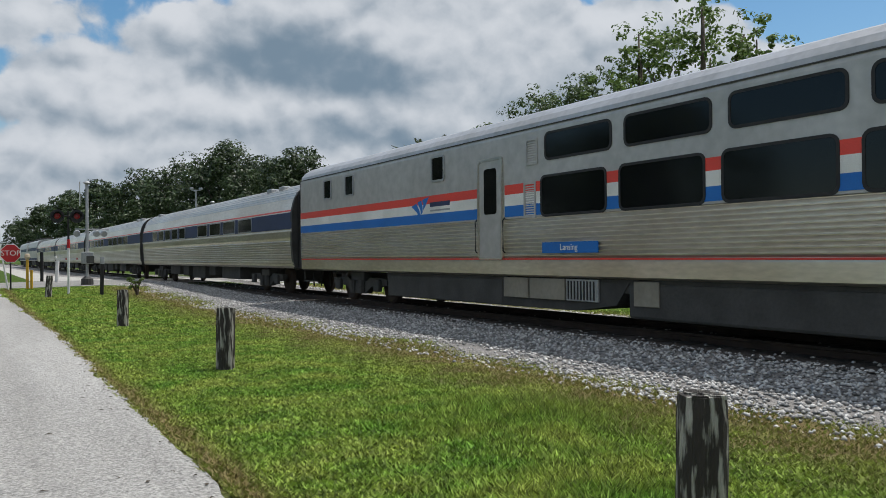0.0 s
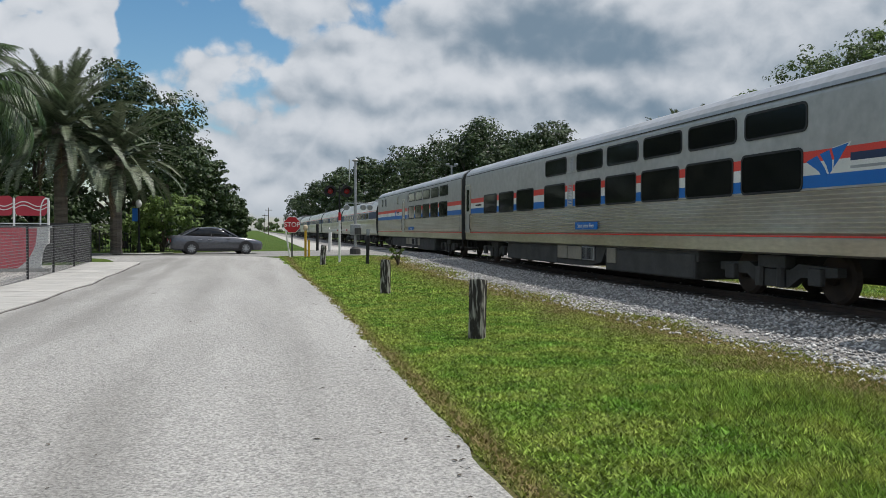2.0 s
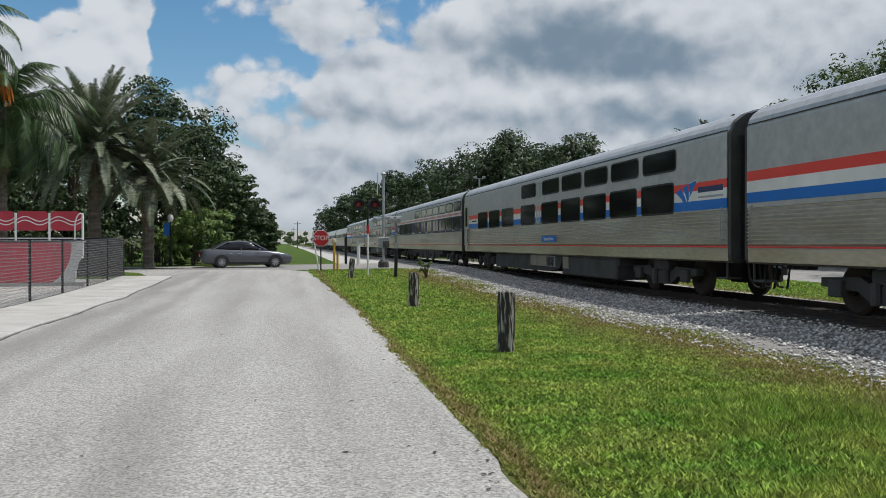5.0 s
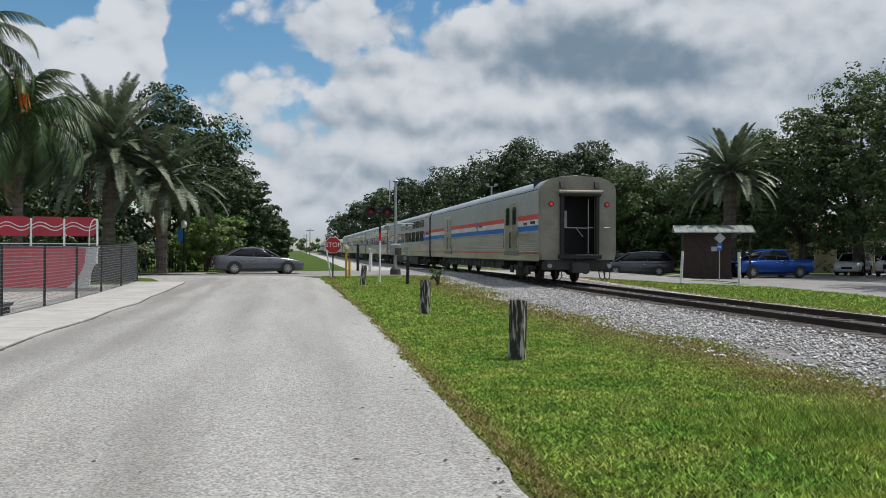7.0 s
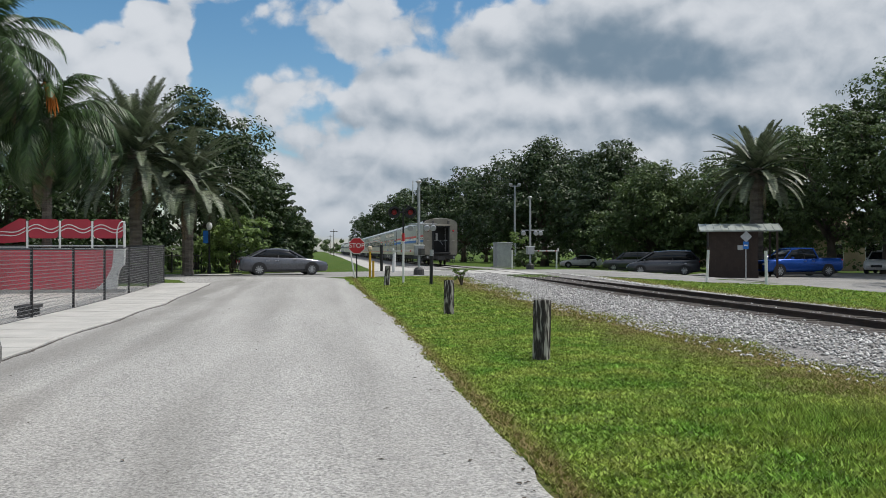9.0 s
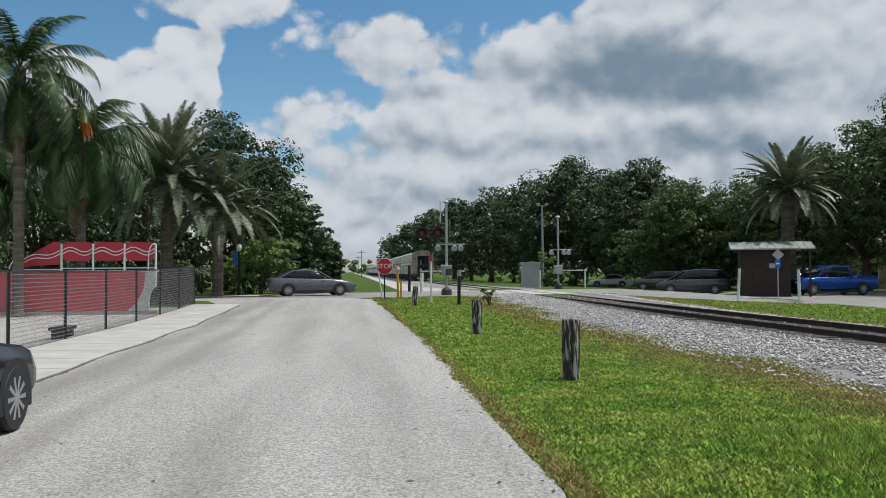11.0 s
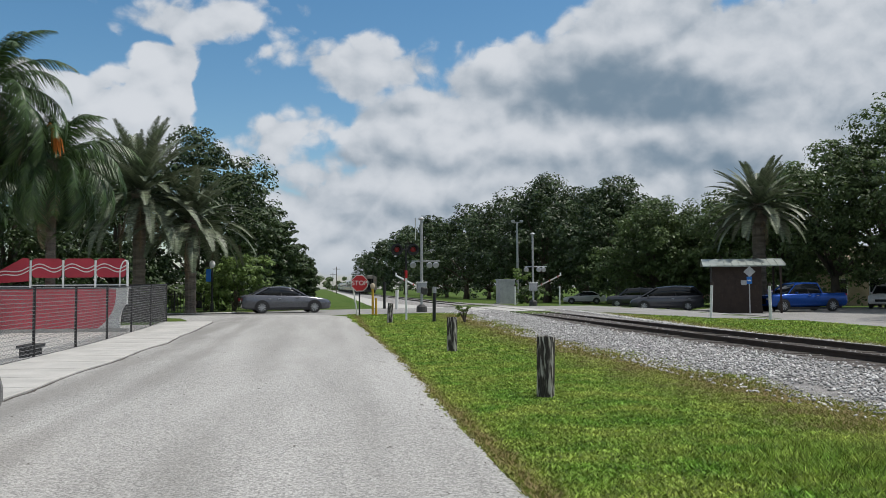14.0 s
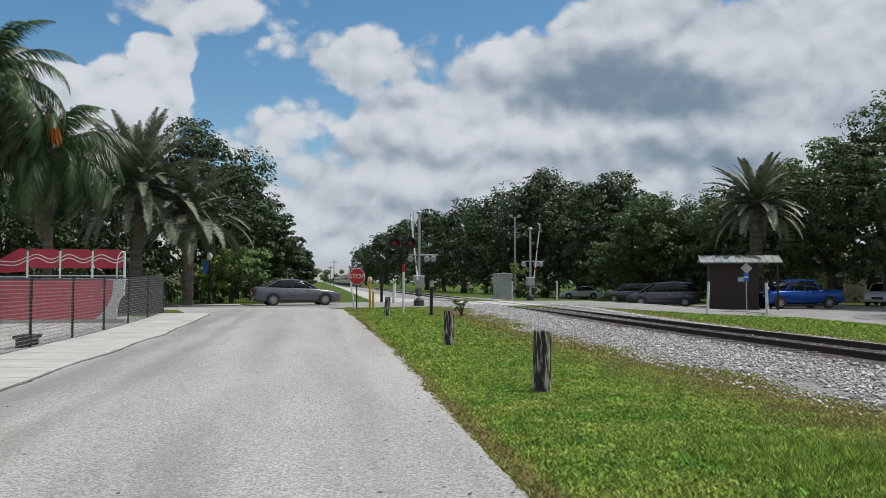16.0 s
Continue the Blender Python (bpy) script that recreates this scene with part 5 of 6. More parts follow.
def fruit_stalk(parent, a, b):
    """An arching orange stalk with a tress of thin hanging strands."""
    rng = random.Random(5)
    a, b = Vector(a), Vector(b)
    top = (a + b) / 2 + Vector((0, 0, 0.5))
    bm = bmesh.new()
    tube(bm, [a, a.lerp(top, 0.8), top.lerp(b, 0.3)], [0.035, 0.03, 0.02], 6)
    for k in range(70):
        u = rng.uniform(0.0, 1.0)
        p = a.lerp(top, 0.8).lerp(top.lerp(b, 0.5), u)
        d = Vector((rng.uniform(-0.10, 0.16), rng.uniform(-0.14, 0.14), 0))
        ln = rng.uniform(0.5, 0.95)
        tube(bm, [p, p + d * 0.8 + Vector((0.10, 0, -ln * 0.4)), p + d + Vector((0.14, 0, -ln))], [0.012, 0.012, 0.006], 4)
    part("fruit_stalk", bm, "fruit", parent, "orange hanging fruit strands")


def shrub(x, y, h, r, seed, label, mat="leaf_light", n=1600, size=0.10, z=0.0):
    rng = random.Random(seed)
    sh = thing("shrub", pose(x, y, gz(y) + z), label, "shrub", "shrubs")
    cs = [(rng.uniform(-0.6, 0.6) * r, rng.uniform(-0.6, 0.6) * r, h * rng.uniform(0.3, 0.82)) for _ in range(9)]
    me = leaf_mesh("foliage", cs, [r * rng.uniform(0.35, 0.6) for _ in cs], n, size, seed, 0.8)
    me.materials.append(M[mat])
    new("foliage", me).parent = sh
    bm = bmesh.new()
    for c in cs:
        tube(bm, [(0, 0, -0.05), (c[0] * 0.4, c[1] * 0.4, c[2] * 0.5), c], [0.03, 0.02, 0.008], 5)
    part("stems", bm, "bark", sh)
    return sh


def polar(az, d):
    return d * math.sin(radians(az)), d * math.cos(radians(az))


def build_trees():
    # row of oaks beyond the crossing and behind the parking area: bearing, distance, height, crown radius
    rows = ((3.3, 400, 21, 10), (4.4, 310, 21, 9.5), (5.9, 240, 20.5, 9), (7.6, 180, 18, 8), (10.2, 128, 15.0, 8), (13.2, 112, 15.6, 7.5), (15.9, 104, 16.4, 7.5),
            (18.6, 98, 14.0, 6.5), (20.8, 88, 14.0, 6), (23.2, 80, 10.6, 5.5), (25.6, 84, 8.6, 5), (28.0, 78, 10.5, 6), (31.6, 74, 12.2, 5.5), (34.4, 70, 13.4, 5.2),
            (37.6, 68, 15.6, 5.2), (41.2, 62, 16.2, 5.0), (56.5, 50, 12.5, 6.0), (64, 55, 13, 7), (73, 60, 13, 7))
    for i, (az, d, h, r) in enumerate(rows):
        x, y = polar(az, d)
        # oaks past 86 m take the leaf colour with shade painted in
        oak(x, y, h, r, 100 + i, "spreading dark green oak behind the parked cars", n=16000 if d > 120 else 24000, size=0.0014 * min(d, 200) + 0.05, low=0.22, mat="leaf_shaded" if d > 86 else "leaf")
    for i, (az, d, h, r) in enumerate(((44.6, 50, 16.6, 4.2), (48.8, 49, 18.6, 4.4), (52.2, 50, 15.6, 3.8))):
        x, y = polar(az, d)
        oak(x, y, h, r, 160 + i, "tall airy tree with sunlit leaves", n=6000, size=0.15, mat="leaf_light", low=0.35, lobes=22, group="tall airy trees")
    for i, (az, d, h, r) in enumerate(((8.8, 165, 13, 7), (11.8, 142, 12.5, 7), (15.0, 132, 13, 7.5), (18.2, 124, 13, 7), (21.4, 116, 12.5, 7), (24.6, 108, 9.5, 6.5), (28.2, 104, 9.5, 6.5), (32.0, 98, 10.5, 6.5))):
        x, y = polar(az, d)
        oak(x, y, h, r, 260 + i, "low-branched dark oak in the second row", n=9000, size=0.24, low=0.12, mat="leaf_shaded")
    # left side masses behind the palms
    for i, (x, y, h, r) in enumerate(((-8.6, 58, 12.6, 5.0), (-6.6, 66, 11.0, 4.2), (-5.6, 76, 9.8, 3.6), (-13.5, 56, 11.5, 5.5), (-18, 50, 11, 5.5), (-22, 44, 11, 5.5), (-27, 40, 12, 6), (-20, 64, 13, 7), (-5.5, 100, 9.5, 4.0), (-4.0, 150, 8.0, 4.0))):
        oak(x, y, h, r, 200 + i, "dark green oak with hanging moss in shade", n=20000, size=0.0014 * y + 0.06, low=0.16, mat="leaf_shaded")
    palm(-9.3, 43.5, 6.6, "grey-green date palm with a full crown", 3, length=4.4, count=84, arch=0.95, width=0.42, hang=0.05, trunk_r=0.30, spread=(-26, 92), blade=0.024)
    palm(-6.9, 44.6, 5.2, "grey-green date palm leaning over the corner", 4, length=4.0, count=60, arch=1.05, width=0.42, hang=0.10, trunk_r=0.28, spread=(-12, 66), dry=2, blade=0.024)
    palm(-11.1, 29.0, 8.6, "tall queen palm with drooping feathery fronds", 5, length=3.7, count=38, arch=2.5, width=0.55, hang=0.85, blade=0.023, trunk_r=0.17, spread=(-25, 82), dry=3, bulge=0.3, mat="frond_queen")
    q = palm(-9.7, 31.0, 6.3, "queen palm with an orange fruit stalk and drooping leaves", 6, length=3.6, count=38, arch=2.9, width=0.55, hang=0.95, blade=0.023, trunk_r=0.17, spread=(-20, 84), dry=2, bulge=0.3, mat="frond_queen")
    fruit_stalk(q, (0.0, -0.9, 7.2), (0.9, -2.2, 6.5))
    palm(-14.0, 33.0, 5.4, "queen palm half hidden behind the yard", 8, length=3.2, count=36, arch=2.7, width=0.55, hang=0.9, blade=0.028, trunk_r=0.17, spread=(-20, 74), dry=2, bulge=0.3, mat="frond_queen")
    palm(30.1, 52.2, 7.5, "date palm with a stout trunk beside the shelter", 7, length=3.9, count=80, arch=0.85, width=0.42, hang=0.04, trunk_r=0.42, spread=(-26, 90), dry=1, blade=0.026)
    palm(36.5, 65, 10.2, "palm rising behind the parking area", 12, length=1.7, count=34, arch=1.4, width=0.4, hang=0.2, trunk_r=0.25, spread=(-25, 80), dry=0)
    shrub(-5.0, 48.6, 3.3, 1.9, 21, "bright green leafy shrub by the street", n=3800, size=0.13)
    shrub(-6.8, 49.4, 2.1, 1.5, 22, "bright green leafy shrub by the street", n=2400, size=0.12)
    shrub(-8.6, 49.6, 1.7, 1.3, 23, "dark hedge shrub behind the iron fence", "leaf", 2000, 0.12)
    shrub(-3.3, 50.4, 1.6, 1.3, 24, "dark hedge shrub behind the iron fence", "leaf", 2000, 0.12)
    shrub(-11.0, 49.0, 1.8, 1.6, 25, "dark hedge shrub behind the iron fence", "leaf", 2000, 0.12)
    shrub(-8.9, 46.2, 0.9, 0.9, 30, "low yellow-green hedge by the street", "leaf_light", 1200, 0.08)
    shrub(-7.6, 36.6, 1.9, 0.8, 26, "pale green shrub behind the fence corner", "leaf_light", 1100, 0.10)
    shrub(5.75, 32.3, 0.75, 0.42, 27, "small green weed bush at the ballast edge", "leaf_light", 500, 0.06)
    shrub(15.4, 66, 2.6, 1.6, 28, "pale green shrub behind the signal cabinet", "leaf_light", 2200, 0.12)
    shrub(17.6, 68, 1.5, 1.5, 29, "clipped round green shrub", "leaf", 1800, 0.12)
    # far wood on the horizon
    rng = np.random.default_rng(77)
    cs = [(x, 620 + 60 * rng.random(), 3 + 2 * rng.random()) for x in np.arange(-420, 900, 9.0)]
    me = leaf_mesh("far_wood", cs, [6 + 4 * rng.random() for _ in cs], 26000, 1.6, 78, 0.9)
    me.materials.append(M["leaf"])
    tagged(new("far_wood", me), "distant dark tree line on the horizon", "woods", kind="stuff")
    cs = [polar(a, 190 + 40 * rng.random()) for a in list(np.arange(22, 100, 1.9)) + list(np.arange(-100, -16, 1.9))]
    cs = [(x, y, 3 + 5 * rng.random()) for x, y in cs]
    me = leaf_mesh("wood_behind", cs, [5 + 3 * rng.random() for _ in cs], 26000, 0.9, 79, 1.0)
    me.materials.append(M["leaf"])
    tagged(new("wood_behind", me), "dense dark green wood behind the streets", "woods", kind="stuff")


build_trees()


# ---- things by the roadside ----
def wooden_post(x, y, h, r, seed, lean=(0, 0), label="weathered grey wooden bollard post in the grass", sink=0.1):
    rng = random.Random(seed)
    po = thing("wooden_post", pose(x, y, gz(y), lean[0], lean[1], rng.uniform(0, 90)), label, "post", "posts along the lane")
    bm = bmesh.new()
    rings = []
    n = 16
    for i in range(9):
        z = -sink + (h + sink) * i / 8
        ring = []
        for k in range(n):
            a = k * math.tau / n
            crack = 0.86 if k in (3, 9, 14) else 1.0
            rr = r * crack * (1 + 0.05 * noise.noise((math.cos(a) * 2 + seed, math.sin(a) * 2, z * 3))) * (1.0 if i < 8 else 0.94)
            ring.append((rr * math.cos(a), rr * math.sin(a), z + (0.012 * noise.noise((a, seed, 1)) if i == 8 else 0)))
        rings.append(ring)
    loft(bm, rings)
    part("shaft", bm, "wood", po)
    bm = bmesh.new()
    for k in range(5):
        a = rng.uniform(0, 6.28)
        q = r * rng.uniform(0.2, 0.7)
        box(bm, q * math.cos(a) - 0.02, q * math.cos(a) + 0.02, q * math.sin(a) - r * 0.3, q * math.sin(a) + r * 0.3, h - 0.01, h + 0.008)
    part("splintered_top", bm, "wood", po)
    return po


def pole(name, x, y, h, r, mat, label, cat, lean=(0, 0), cap=None, group=""):
    po = thing(name, pose(x, y, gz(y), lean[0], lean[1]), label, cat, group)
    part("shaft", tube(bmesh.new(), [(0, 0, -0.1), (0, 0, h)], r, 10), mat, po)
    if cap:
        part("cap", tube(bmesh.new(), [(0, 0, h - cap[1]), (0, 0, h + 0.01)], r * 1.15, 10), cap[0], po)
    return po


def octagon(r):
    return [(r * math.cos((k + 0.5) * math.pi / 4) / math.cos(math.pi / 8), r * math.sin((k + 0.5) * math.pi / 4) / math.cos(math.pi / 8)) for k in range(8)]


FACING = Matrix(((1, 0, 0, 0), (0, 0, -1, 0), (0, 1, 0, 0), (0, 0, 0, 1)))


def stop_sign(x, y):
    st = thing("stop_sign", pose(x, y, gz(y), 0, 0, 3), "red octagonal stop sign on a dark post", "stop sign")
    part("post", box(bmesh.new(), -0.03, 0.03, -0.03, 0.03, -0.1, 1.85, 0.004), "iron", st)
    zc = 1.57

    def oct_plate(r, y0, y1):
        return loft(bmesh.new(), [[(a, yy, zc + b) for a, b in octagon(r)] for yy in (y0, y1)])
    pl = part("sign_plate", oct_plate(0.385, -0.042, -0.034), "white", st, "white bordered octagon")
    part("sign_face", oct_plate(0.362, -0.046, -0.042), "stopred", pl)
    lettering("STOP", 0.31, Matrix.Translation((0, -0.050, zc)) @ FACING, "white", pl)


def flasher(parent, x, z, y, s=1.0, side=-1):
    """A round red crossing light with black background disc and hood, facing the camera's end of the line."""
    d = part("background_disc", tube(bmesh.new(), [(x, y, z), (x, y + side * 0.02, z)], 0.26 * s, 20), "iron", parent)
    part("lens", tube(bmesh.new(), [(x, y + side * 0.02, z), (x, y + side * 0.05, z), (x, y + side * 0.06, z)], [0.115 * s, 0.105 * s, 0.05 * s], 16), "lampred", d, "lit red lens")
    bm = bmesh.new()
    n = 10
    outer, inner = [], []
    for i in range(n + 1):
        a = math.pi * (-0.1 + 1.2 * i / n)
        outer.append((x + 0.17 * s * math.cos(a), z + 0.17 * s * math.sin(a)))
    for i in range(n):
        (x0, z0), (x1, z1) = outer[i], outer[i + 1]
        q = [bm.verts.new(v) for v in ((x0, y + side * 0.02, z0), (x1, y + side * 0.02, z1), (x1, y + side * 0.30, z1), (x0, y + side * 0.30, z0))]
        bm.faces.new(q)
    bmesh.ops.solidify(bm, geom=bm.faces[:], thickness=0.006)
    part("hood", bm, "iron", d)


ARMS = []


def crossing_signals():
    # flashing light mast beside the lane
    x, y = 3.6, 34.6
    s = thing("crossing_light", pose(x, y, gz(y)), "white crossing signal mast with twin red lamps", "signal")
    part("mast", tube(bmesh.new(), [(0, 0, -0.1), (0, 0, 2.05)], 0.046, 10), "whitepaint", s)
    part("red_collar", tube(bmesh.new(), [(0, 0, 1.80), (0, 0, 2.14)], 0.058, 10), "stopred", s)
    part("upper_mast", tube(bmesh.new(), [(0, 0, 2.12), (0, 0, 3.25)], 0.04, 10), "iron", s)
    part("cross_arm", tube(bmesh.new(), [(-0.42, -0.02, 3.04), (0.38, -0.02, 3.04)], 0.03, 8), "iron", s)
    for dx in (-0.40, 0.30):
        flasher(s, dx, 3.04, -0.06, 1.0)
    # gate masts
    for (gx, gy, side, L, hm) in ((5.36, 43.4, 1, 3.9, 5.0), (14.7, 55.2, -1, 4.2, 5.0)):
        g = thing("crossing_gate", pose(gx, gy, gz(gy)), "grey crossing gate mast with mechanism box and lamps", "crossing gate", "crossing gates")
        part("mast", tube(bmesh.new(), [(0, 0, 0.2), (0, 0, hm)], 0.075, 12), "zinc", g)
        part("base", tube(bmesh.new(), [(0, 0, -0.05), (0, 0, 0.30), (0, 0, 0.42)], [0.30, 0.28, 0.12], 12), "skirt", g)
        part("bell", tube(bmesh.new(), [(0, 0, hm - 0.02), (0, 0, hm + 0.06), (0, 0, hm + 0.14)], [0.10, 0.19, 0.08], 14), "zinc", g)
        part("mechanism_box", box(bmesh.new(), -0.26, 0.26, -0.22, 0.22, 1.05, 1.58, 0.03), "zinc", g)
        part("box_lid", box(bmesh.new(), -0.28, 0.28, -0.24, 0.24, 1.58, 1.64, 0.015), "whitepaint", g)
        part("lamp_arm", tube(bmesh.new(), [(-0.55, 0, 2.75), (1.0, 0, 2.75)], 0.035, 8), "zinc", g)
        for dx in (-0.45, 0.45, 0.80):
            part("lamp_back", tube(bmesh.new(), [(dx, -0.02, 2.52), (dx, 0.16, 2.55)], [0.14, 0.17], 12), "zinc", g)
        if side == 1:
            part("crossbuck_edge", box(bmesh.new(), -0.34, -0.31, -0.10, 0.10, 3.9, 5.1), "whitepaint", g, "white crossbuck blade seen on edge")
        arm = new("gate_arm")
        arm.parent = g
        bm = bmesh.new()
        box(bm, -0.03, 0.03, 0.1, L, -0.042, 0.042, 0.008)
        part("arm_board", bm, "whitepaint", arm)
        j = 0.9
        while j < L - 0.3:
            part("red_band", box(bmesh.new(), -0.034, 0.034, j, j + 0.16, -0.046, 0.046), "stopred", arm)
            j += 1.4
        part("counterweight", box(bmesh.new(), -0.12, 0.12, -0.75, -0.35, -0.22, 0.14, 0.03), "skirt", arm)
        part("tip_lamp", tube(bmesh.new(), [(0, L - 0.06, 0.06), (0, L - 0.06, 0.16)], 0.05, 8), "whitepaint", arm)
        ARMS.append((arm, -0.10 if side == 1 else 0.30, side))
        arm.matrix_local = pose(ARMS[-1][1], -0.27 * side, 1.3, 0, 0, 15 if side == 1 else 188)


def chain_fence():
    fe = thing("chain_link_fence", Matrix(), "grey chain-link fence with black posts beside the pavement", "fence")
    H, x = 1.60, -6.36
    y0, y1 = 6.8, 34.88
    ys = [y0 + i * (y1 - y0) / 9 for i in range(10)]
    for yy in ys:
        part("post", tube(bmesh.new(), [(x, yy, gz(yy) - 0.1), (x, yy, gz(yy) + H + 0.05)], 0.035, 8), "iron", fe)
    bm = bmesh.new()
    for z in (0.06, H):
        tube(bm, [(x, yy, gz(yy) + z) for yy in ys], 0.022, 6)
    part("rail", bm, "iron", fe)
    # return leg at the corner
    xs = [x - 1.9 * i for i in range(5)]
    for xx in xs[1:]:
        part("post", tube(bmesh.new(), [(xx, y1, gz(y1) - 0.1), (xx, y1, gz(y1) + H + 0.05)], 0.035, 8), "iron", fe)
    part("rail", tube(bmesh.new(), [(xx, y1, gz(y1) + H) for xx in xs], 0.022, 6), "iron", fe)

    def wires(along, length, base):
        V, F = [], []
        step, r = 0.075, 0.0015
        c = -H
        while c < length:
            for sgn in (1, -1):
                a0, a1 = c, c + H
                za, zb = (0.0, H) if sgn == 1 else (H, 0.0)
                t0, t1 = max(0.0, -a0 / H), min(1.0, (length - a0) / H)
                if t1 <= t0:
                    continue
                p = [(a0 + H * t, za + (zb - za) * t) for t in (t0, t1)]
                k = len(V)
                for a, z in p:
                    bx, by = along(a)
                    for dx, dz in ((-r, 0), (r, -r), (r, r)):
                        V.append((bx + dx, by + dx * 0.3, base(by) + z + 0.03 + dz))
                F += [(k, k + 1, k + 4, k + 3), (k + 1, k + 2, k + 5, k + 4), (k + 2, k, k + 3, k + 5)]
            c += step
        ob = raw("wire_mesh", V, F, "wire", fe)
        tagged(ob, "woven grey wire diamonds", kind="stuff")

    wires(lambda a: (x, y0 + a), y1 - y0, gz)
    wires(lambda a: (x - a, y1), 7.6, gz)
    # level strands woven along the stretch before the stand
    for j in range(18):
        z = 0.08 + j * 0.086
        part("strand", tube(bmesh.new(), [(x + 0.02, yy, gz(yy) + z) for yy in ys[3:]], 0.0055, 4), "wire", fe)
    # dark windscreen cloth on the return leg
    bm = bmesh.new()
    zz = gz(y1)
    for j in range(17):
        box(bm, xs[-1], x - 0.05, y1 + 0.05 + 0.004 * (j % 2), y1 + 0.06 + 0.004 * (j % 2), zz + 0.06 + j * 0.09, zz + 0.142 + j * 0.09)
    part("screen_slats", bm, "black", fe, "dark horizontal screen slats")


def play_structure():
    """Red painted wall with a railing of crimson wave panels and white posts."""
    ps = thing("painted_stand", pose(0, 29.6, gz(29.6)), "red painted stand with white wave rails behind the fence", "stand")
    part("wall", box(bmesh.new(), -14.5, -7.70, 0, 0.25, 0.15, 1.52, 0.01), "playred", ps)
    part("plinth", box(bmesh.new(), -14.5, -6.72, -0.02, 0.3, -0.05, 0.15), "concrete", ps)
    bm = bmesh.new()
    hole = [(-6.98 + 0.24 * (1 - math.cos(q)), 0.28 + 0.70 * math.sin(q)) for q in [i * math.pi / 16 for i in range(8, -1, -1)]]
    panel = [(-7.70, 0.15), (-7.70, 1.52), (-6.72, 1.52)] + hole + [(-6.98, 0.15)]
    loft(bm, [[(x, yy, z) for x, z in panel] for yy in (0.01, 0.24)])
    part("end_panel", bm, "whitepaint", ps, "white curved end panel")
    bm = bmesh.new()
    fan = [(-7.70, 1.522), (-7.08, 1.522), (-7.09, 1.25), (-7.12, 1.0), (-7.18, 0.80), (-7.28, 0.60), (-7.40, 0.42), (-7.54, 0.27), (-7.70, 0.15)]
    loft(bm, [[(x, -0.006, z) for x, z in fan[::-1]], [(x, 0.01, z) for x, z in fan[::-1]]])
    part("red_sweep", bm, "playred", ps)
    part("deck", box(bmesh.new(), -14.5, -6.70, -0.03, 0.4, 1.52, 1.58), "whitepaint", ps)
    posts = [-6.72, -7.78, -8.84, -9.90]

    def wave(x0, x1, z0, z1, amp, off):
        n = 18
        top = []
        for i in range(n + 1):
            u = i / n
            top.append((x0 + (x1 - x0) * u, z0 + (z1 - z0) * u + amp * math.sin(u * math.tau) + off))
        return top + [(x, z - 0.035) for x, z in reversed(top)]

    for i, x in enumerate(posts):
        part("rail_post", box(bmesh.new(), x - 0.03, x + 0.03, -0.03, 0.03, 1.58, 2.52, 0.01), "whitepaint", ps)
    for a, b in zip(posts[1:], posts):
        p = part("wave_panel", loft(bmesh.new(), [[(x, yy, z) for x, z in rrect(a + 0.05, b - 0.05, 1.92, 2.58, 0.12)] for yy in (-0.012, 0.012)]), "crimson", ps)
        for off in (0.30, 0.18):
            w = wave(a + 0.03, b - 0.03, 2.00, 2.06, 0.095, off)
            part("wave_line", loft(bmesh.new(), [[(x, yy, z) for x, z in w] for yy in (-0.022, 0.022)]), "whitepaint", p)
    part("end_arch", tube(bmesh.new(), [(-6.70, 0, 1.6), (-6.70, 0, 2.40), (-6.73, 0, 2.48), (-6.79, 0, 2.51), (-6.86, 0, 2.46), (-6.92, 0, 2.34), (-6.96, 0, 2.15), (-6.97, 0, 1.6)], 0.026, 8), "whitepaint", ps)
    sl = [(-9.95, 1.80), (-9.95, 2.58), (-10.15, 2.60), (-11.15, 2.02), (-11.15, 1.72)]
    p = part("wave_panel", loft(bmesh.new(), [[(x, yy, z) for x, z in sl] for yy in (-0.012, 0.012)]), "crimson", ps, "sloping crimson panel")
    for off in (0.26, 0.14):
        part("wave_line", loft(bmesh.new(), [[(x, yy, z) for x, z in wave(-11.15, -9.95, 1.74, 2.05, 0.07, off)] for yy in (-0.022, 0.022)]), "whitepaint", p)
    for x0, x1, z in ((-11.5, -9.9, 1.62), (-9.9, -6.72, 1.66)):
        part("lower_rail", tube(bmesh.new(), [(x0, 0, z), (x1, 0, z)], 0.02, 6), "whitepaint", ps)
    part("rail_post", box(bmesh.new(), -11.26, -11.2, -0.03, 0.03, 1.35, 1.95, 0.01), "whitepaint", ps)
    part("end_arch", tube(bmesh.new(), [(-11.62, 0, 1.2), (-11.62, 0, 1.75), (-11.5, 0, 1.92), (-11.3, 0, 1.95)], 0.022, 8), "whitepaint", ps)
    # yard bench near the fence
    be = thing("bench", pose(-6.72, 20.2, gz(20.2)), "low dark bench behind the fence", "bench")
    part("seat", box(bmesh.new(), -0.18, 0.18, -0.45, 0.45, 0.22, 0.30, 0.01), "iron", be)
    for s in (-0.3, 0.3):
        part("leg", box(bmesh.new(), -0.14, 0.14, s - 0.05, s + 0.05, 0, 0.22), "iron", be)


def paint(name, c, rough=0.25, metal=0.4):
    M[name] = material(name, c, rough, metal, color2=tuple(v * 0.85 for v in c), scale=0.6, fine=10, bump=0, spec=0.6)
    return name


